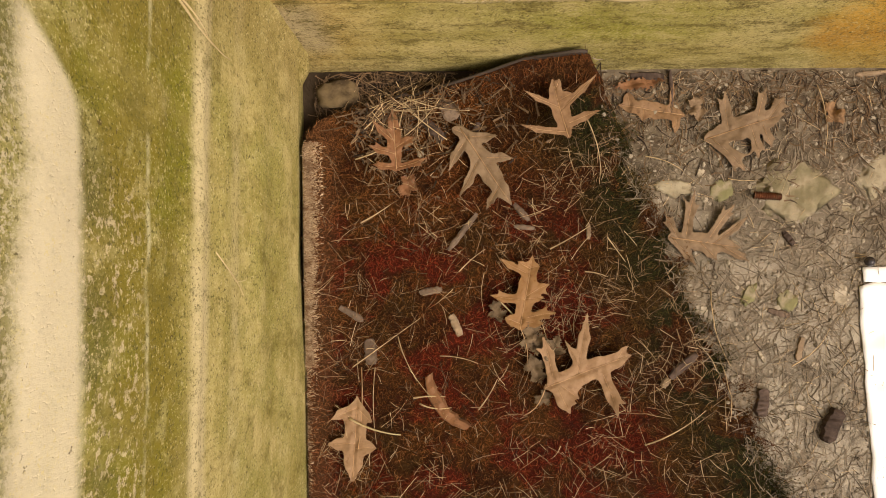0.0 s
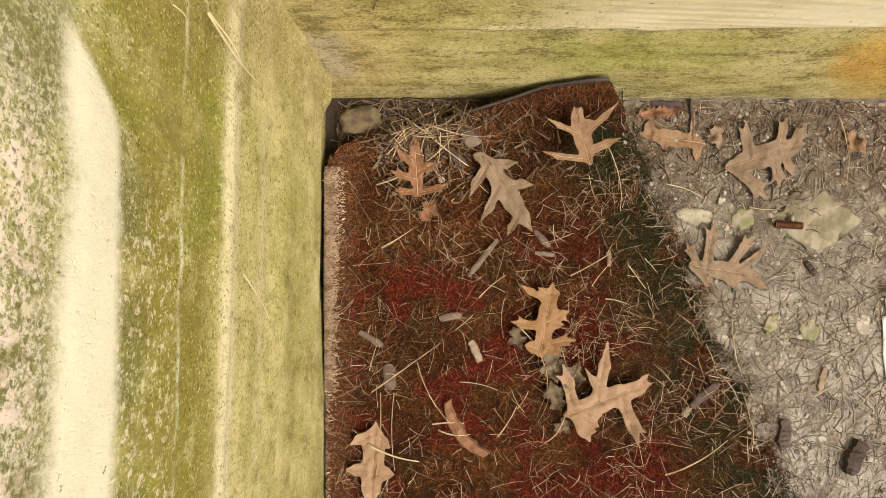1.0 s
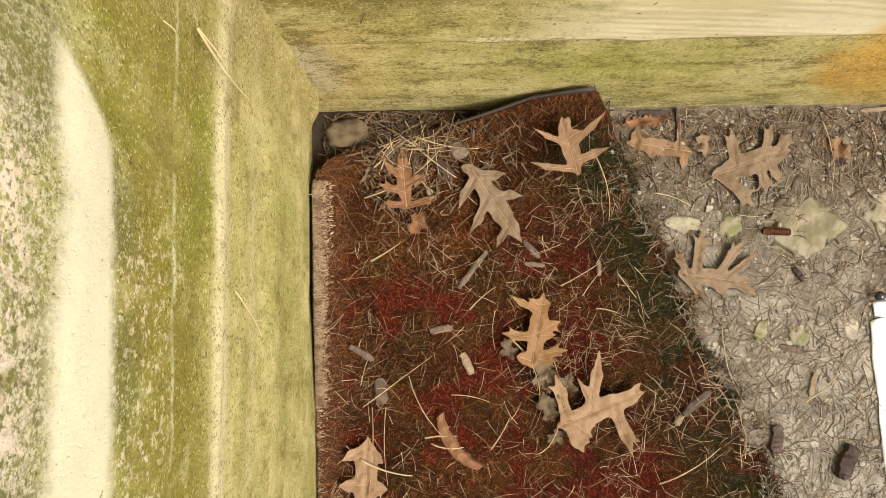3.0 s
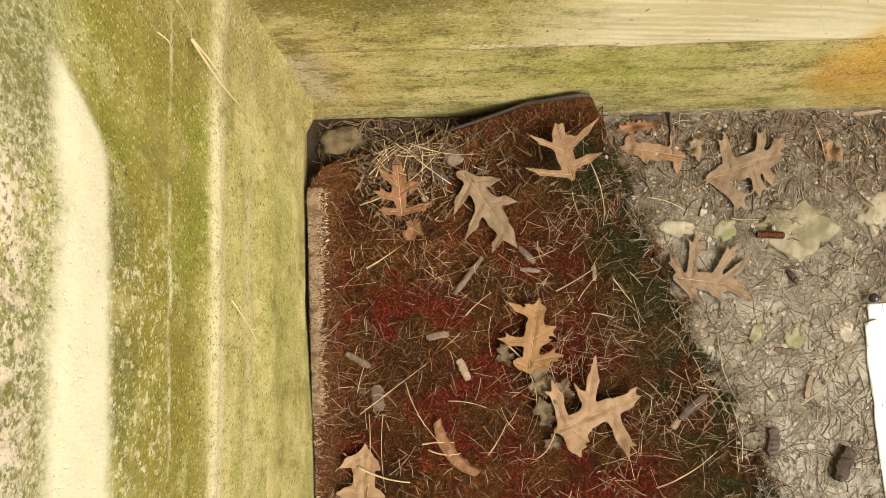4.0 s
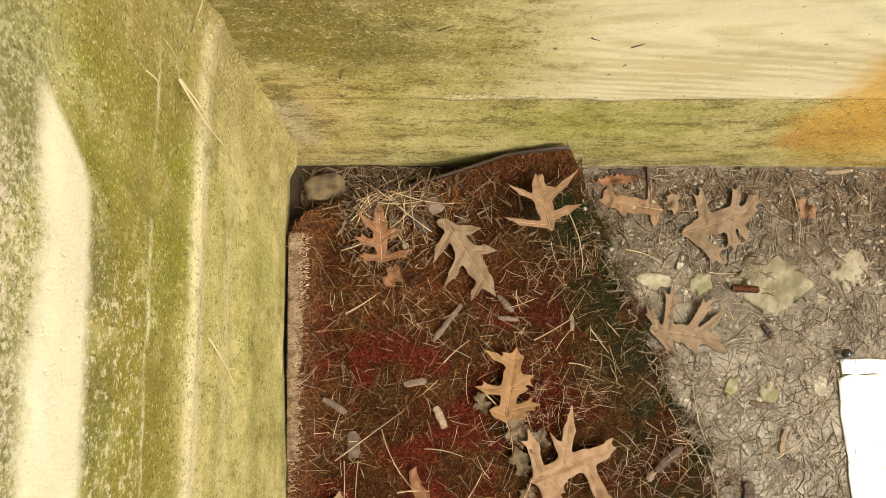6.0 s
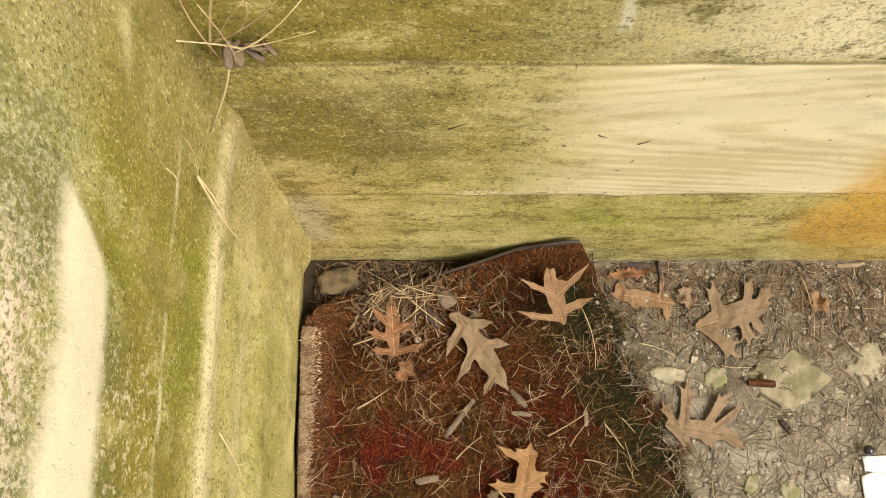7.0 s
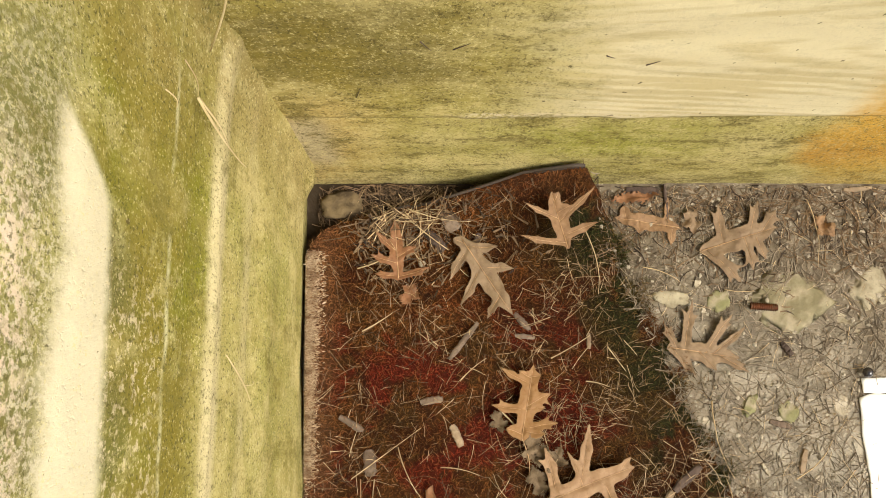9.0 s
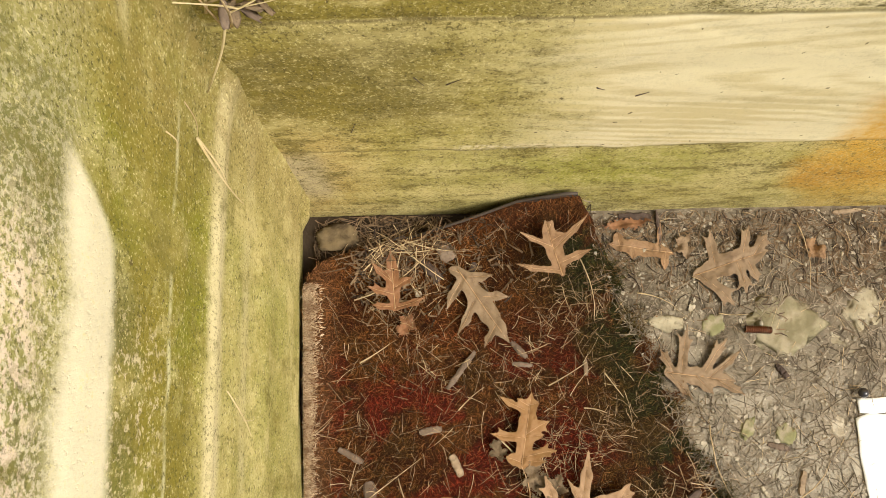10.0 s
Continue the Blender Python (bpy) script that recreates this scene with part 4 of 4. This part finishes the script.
ball = tagged(new("marble", mesh_of(bm, "marble", M_BALL)), "small shiny dark marble on the soil", "marble")
ball.location = (0.742, -0.262, soil_height(0.742, -0.262) + 0.012)


# ---- straw ----
def straw(a, b, width, label, bow=0.06, lift=0.004, seed=0, wall=None, material=None):
    """One long loose straw from a to b; on the wall when wall is given."""
    r = random.Random(seed)
    pts = []
    for k in range(9):
        t = k / 8
        if wall:
            p = Vector(a).lerp(Vector(b), t)
            s = (Vector(b) - Vector(a)).cross(Vector(wall)).normalized()
            p += s * bow * (Vector(b) - Vector(a)).length * 4 * t * (1 - t) + Vector(wall) * (0.0025 + (0.004 if material != M_DARKBARK else 0.0) * math.sin(t * 3))
        else:
            p2 = Vector(a).lerp(Vector(b), t)
            d = Vector(b) - Vector(a)
            p2 += Vector((-d.y, d.x)) * bow * 4 * t * (1 - t)
            p = Vector((p2.x, p2.y, top_of(*p2) + lift + r.uniform(0, 0.0015)))
        pts.append(p)
    v, f = stalk(pts, width)
    return tagged(new("straw", raw("straw", v, f, material or M_STRAW)), label, "straw", "loose straws")


STRAWS = [
    ((0.062, -0.125), (0.178, -0.045), 0.0011), ((0.105, -0.035), (0.185, -0.100), 0.0014), ((0.098, -0.030), (0.150, -0.075), 0.0012),
    ((0.110, -0.060), (0.205, -0.048), 0.0010), ((0.090, -0.065), (0.128, -0.020), 0.0011), ((0.120, -0.090), (0.145, -0.030), 0.0009),
    ((0.130, -0.045), (0.215, -0.062), 0.0010), ((0.075, -0.085), (0.118, -0.050), 0.0010), ((0.370, -0.075), (0.385, -0.160), 0.0009),
    ((0.090, -0.400), (0.092, -0.500), 0.0008), ((0.140, -0.440), (0.182, -0.438), 0.0013),
    ((0.148, -0.447), (0.190, -0.452), 0.0012), ((0.320, -0.245), (0.372, -0.215), 0.0010), ((0.365, -0.275), (0.395, -0.282), 0.0010),
]
MORE_STRAWS = [
    ((0.535, -0.300), (0.560, -0.400), 0.0011), ((0.395, -0.230), (0.418, -0.262), 0.0010), ((0.450, -0.120), (0.500, -0.140), 0.0010),
    ((0.560, -0.150), (0.600, -0.152), 0.0009), ((0.250, -0.310), (0.292, -0.355), 0.0012), ((0.545, -0.390), (0.552, -0.470), 0.0011),
    ((0.225, -0.455), (0.250, -0.415), 0.0010), ((0.200, -0.275), (0.235, -0.245), 0.0010), ((0.640, -0.400), (0.690, -0.350), 0.0010),
    ((0.070, -0.210), (0.110, -0.185), 0.0011), ((0.175, -0.385), (0.225, -0.395), 0.0009), ((0.120, -0.360), (0.165, -0.440), 0.0008),
    ((0.060, -0.400), (0.150, -0.335), 0.0008), ((0.680, -0.025), (0.688, -0.120), 0.0009), ((0.440, -0.500), (0.520, -0.455), 0.0011),
]
for k, (a, b, w) in enumerate(STRAWS + MORE_STRAWS):
    straw(a, b, w, "bleached straw lying loose on the mat" if a[0] < 0.4 else "bleached straw lying on the soil", bow=((k * 37) % 11 - 5) * 0.018, lift=0.005, seed=k)
straw((0.057, -0.466), (0.124, -0.487), 0.0017, "thick pale straw lying across a faded leaf", bow=-0.06, lift=0.010, seed=47, material=M_PALESTRAW)
# straws caught on the west wall
EAST = (1, 0, 0)
straw((0.004, -0.087, 0.566), (0.012, -0.107, 0.452), 0.0014, "bent straw stuck to the concrete wall", 0.08, seed=51, wall=EAST, material=M_PALESTRAW)
straw((0.004, -0.087, 0.564), (0.010, -0.103, 0.505), 0.0013, "bent straw stuck to the concrete wall", 0.03, seed=52, wall=EAST, material=M_PALESTRAW)
straw((0.004, -0.072, 0.600), (0.004, -0.087, 0.568), 0.0005, "thin straw stuck to the concrete wall", 0.03, seed=53, wall=EAST)
straw((0.004, -0.268, 0.455), (0.006, -0.305, 0.376), 0.0006, "forked dry grass stalk on the concrete wall", 0.03, seed=54, wall=EAST, material=M_PALESTRAW)
straw((0.006, -0.291, 0.405), (0.008, -0.287, 0.378), 0.0005, "forked dry grass stalk on the concrete wall", 0.05, seed=55, wall=EAST, material=M_PALESTRAW)
straw((0.004, -0.107, 0.634), (0.004, -0.113, 0.613), 0.0007, "short straw stuck to the concrete wall", 0.0, seed=56, wall=EAST, material=M_PALESTRAW)
# dark twigs and bits caught on the north wall
SOUTH = (0, -1, 0)
for k, (a, b) in enumerate((((0.165, 0, 0.474), (0.174, 0, 0.455)), ((0.193, 0, 0.457), (0.208, 0, 0.470)), ((0.095, 0, 0.342), (0.101, 0, 0.366)), ((0.330, 0, 0.442), (0.338, 0, 0.437)), ((0.369, 0, 0.421), (0.380, 0, 0.430)))):
    straw(a, b, 0.0008, "dark twig bit stuck to the board-marked wall", 0.01, seed=60 + k, wall=SOUTH, material=M_DARKBARK)


# ---- a dry tuft growing from the wall corner ----
tuft = tagged(new("dry_grass_tuft"), "dry straw tuft with dead leaf bits in the wall corner", "grass tuft")
r = random.Random(5)
root = Vector((0.034, -0.010, 0.626))
ENDS = [(-0.012, -0.042, 0.54), (0.070, -0.030, 0.690), (0.075, -0.012, 0.655), (0.050, -0.040, 0.70), (0.030, -0.055, 0.72), (0.004, -0.052, 0.675), (0.060, -0.060, 0.73),
        (0.015, -0.030, 0.745), (0.040, -0.020, 0.72), (0.090, -0.024, 0.662)]
for k, e in enumerate(ENDS):
    e = Vector(e) + (Vector((0.024, 0.004, 0.021)) if 0 < k < 9 else Vector((0.016, 0.004, -0.004)))
    start = root + Vector((r.uniform(-0.010, 0.016), r.uniform(-0.010, 0.002), r.uniform(-0.020, 0.006)))
    side = Vector((r.uniform(-1, 1), r.uniform(-0.4, 0.1), r.uniform(-1, 1))) * 0.008
    pts = [start.lerp(e, t / 7) + side * math.sin(t / 7 * math.pi) for t in range(8)]
    v, f = stalk(pts, 0.0010 + 0.0002 * (k % 3) if k else 0.0019, 0.5)
    ob = new("stalk", raw("stalk", v, f, M_PALESTRAW if k % 3 != 1 else M_STRAW))
    ob.parent = tuft
for k, (dx, dy, dz, h) in enumerate(((0.012, -0.008, -0.002, 20), (0.022, -0.006, -0.004, 75), (0.026, -0.005, 0.003, 95), (0.008, -0.014, 0.006, 10), (0.034, -0.004, 0.000, 60))):
    bm = bmesh.new()
    bmesh.ops.create_icosphere(bm, subdivisions=2, radius=0.5)
    for v in bm.verts:
        v.co = Vector((v.co.x * 0.007, v.co.y * 0.018, v.co.z * 0.0022 + 0.002 * noise.noise(v.co * 5 + Vector((0, k, 0))))) * (1 + 0.9 * noise.noise(v.co * 5 + Vector((k, 0, 0))))
    ob = part("dead_leaf", bm, M_BARK if k % 2 else M_LEAF_CRUMB, tuft, "brown shrivelled leaf")
    ob.matrix_world = Matrix.Translation(root + Vector((dx, dy, dz))) @ pose(0, 0, 0, 25, 20, h)


# ---- litter that nobody could count ----
def litter(name, spots, material, lengths, width, label, category, flat=0.25, lift=0.004, curve=0.045):
    verts, faces = [], []
    for x, y in spots:
        L, a = rng.uniform(*lengths) * rng.uniform(0.5, 1.0), rng.uniform(0, math.tau)
        z0 = top_of(x, y) + rng.uniform(0.2, 1.4) * lift
        d = Vector((math.cos(a), math.sin(a), rng.normal(0, flat * 0.5)))
        s = Vector((-d.y, d.x, 0)) * L * rng.normal(0, curve)
        pts = [Vector((x, y, z0)) + d * L * t + s * 4 * (t + 0.5) * (0.5 - t) for t in (-0.5, -0.15, 0.2, 0.5)]
        for p in pts:
            p.z = max(p.z, top_of(p.x, p.y) + 0.0008)
            p.y, p.x = min(p.y, -0.004), max(p.x, 0.004)
        v, f = stalk(pts, width * rng.uniform(0.6, 1.4), 0.5, 3)
        k = len(verts)
        verts += v
        faces += [tuple(i + k for i in q) for q in f]
    return tagged(new(name, raw(name, verts, faces, material, False)), label, category, kind="stuff")


def over(n, box_, test):
    out = []
    while len(out) < n:
        p = (rng.uniform(box_[0], box_[1]), rng.uniform(box_[2], box_[3]))
        if test(*p):
            out.append(p)
    return out


def on_mat(x, y):
    return x < 0.372 - (y + 0.01) * 0.418 - 0.004 and y < -0.06 + 0.15 * min(x, 0.36)


def on_soil(x, y):
    return not on_mat(x, y)


def clumped(x, y):
    k = noise.noise(Vector((x * 11, y * 11, 4)))
    return on_mat(x, y) and rng.uniform() < 0.25 + max(0, k) * 1.6


litter("straw_litter", over(420, (0.02, 0.62, -0.66, -0.02), clumped), M_STRAW, (0.010, 0.056), 0.00042, "bleached straw bits scattered over the mat", "straw", lift=0.006)
litter("grass_litter", over(1900, (0.02, 0.62, -0.66, -0.02), clumped), M_LITTER, (0.010, 0.045), 0.00042, "brown grass bits scattered over the mat", "straw", lift=0.005)
litter("straw_heap", [(0.125 + rng.normal(0, 0.032), -0.048 + rng.normal(0, 0.017)) for _ in range(55)], M_STRAW, (0.03, 0.09), 0.00055, "tangled heap of straw at the mat's corner", "straw", flat=0.5, lift=0.010)
litter("fibre_litter", over(4800, (0.36, 0.95, -0.70, -0.006), on_soil), M_FIBRE, (0.012, 0.060), 0.0007, "brown plant fibres trodden into the soil", "litter", flat=0.03, lift=0.0003, curve=0.11)
litter("pale_litter", over(420, (0.36, 0.95, -0.70, -0.006), on_soil), M_STRAW, (0.010, 0.045), 0.0004, "pale straw bits strewn over the soil", "litter", lift=0.003)
litter("leaf_mould", [(0.06 + abs(rng.normal(0, 0.10)), min(-0.010, -0.075 + rng.normal(0, 0.035))) for _ in range(380)], M_DEBRIS, (0.008, 0.034), 0.0016, "dark rotted plant bits on the mat's upper end", "litter", flat=0.12, lift=0.004)
litter("wall_foot_litter", [(rng.uniform(0.39, 0.95), -0.008 - abs(rng.normal(0, 0.065))) for _ in range(1300)], M_DEBRIS, (0.008, 0.045), 0.0010, "dark plant bits along the foot of the wall", "litter", flat=0.06, lift=0.001, curve=0.12)
litter("corner_litter", [(max(0.008, 0.10 + rng.normal(0, 0.06)), min(-0.006, -0.035 + rng.normal(0, 0.02))) for _ in range(420)], M_DEBRIS, (0.010, 0.05), 0.0009, "dark plant debris packed into the wall corner", "litter", flat=0.4, lift=0.008)


def crumbs(name, spots, sizes, material, label):
    base = bmesh.new()
    bmesh.ops.create_icosphere(base, subdivisions=1, radius=1)
    bv, bf = [v.co.copy() for v in base.verts], [[v.index for v in f.verts] for f in base.faces]
    base.free()
    verts, faces = [], []
    for x, y in spots:
        s = rng.uniform(sizes[0] ** 0.5, sizes[1] ** 0.5) ** 2
        sx, sy, sz = s * rng.uniform(0.6, 1.3), s * rng.uniform(0.6, 1.3), s * rng.uniform(0.35, 0.8)
        k, c = len(verts), Vector((x, y, top_of(x, y) + sz * 0.3))
        verts += [c + Vector((v.x * sx, v.y * sy, v.z * sz)) * (1 + rng.uniform(-0.25, 0.25)) for v in bv]
        faces += [tuple(i + k for i in f) for f in bf]
    return tagged(new(name, raw(name, verts, faces, material, False)), label, "gravel", kind="stuff")


crumbs("soil_crumbs", over(2200, (0.36, 0.95, -0.70, -0.006), on_soil), (0.0006, 0.0038), M_CRUMB, "crumbs of dry soil and grit")
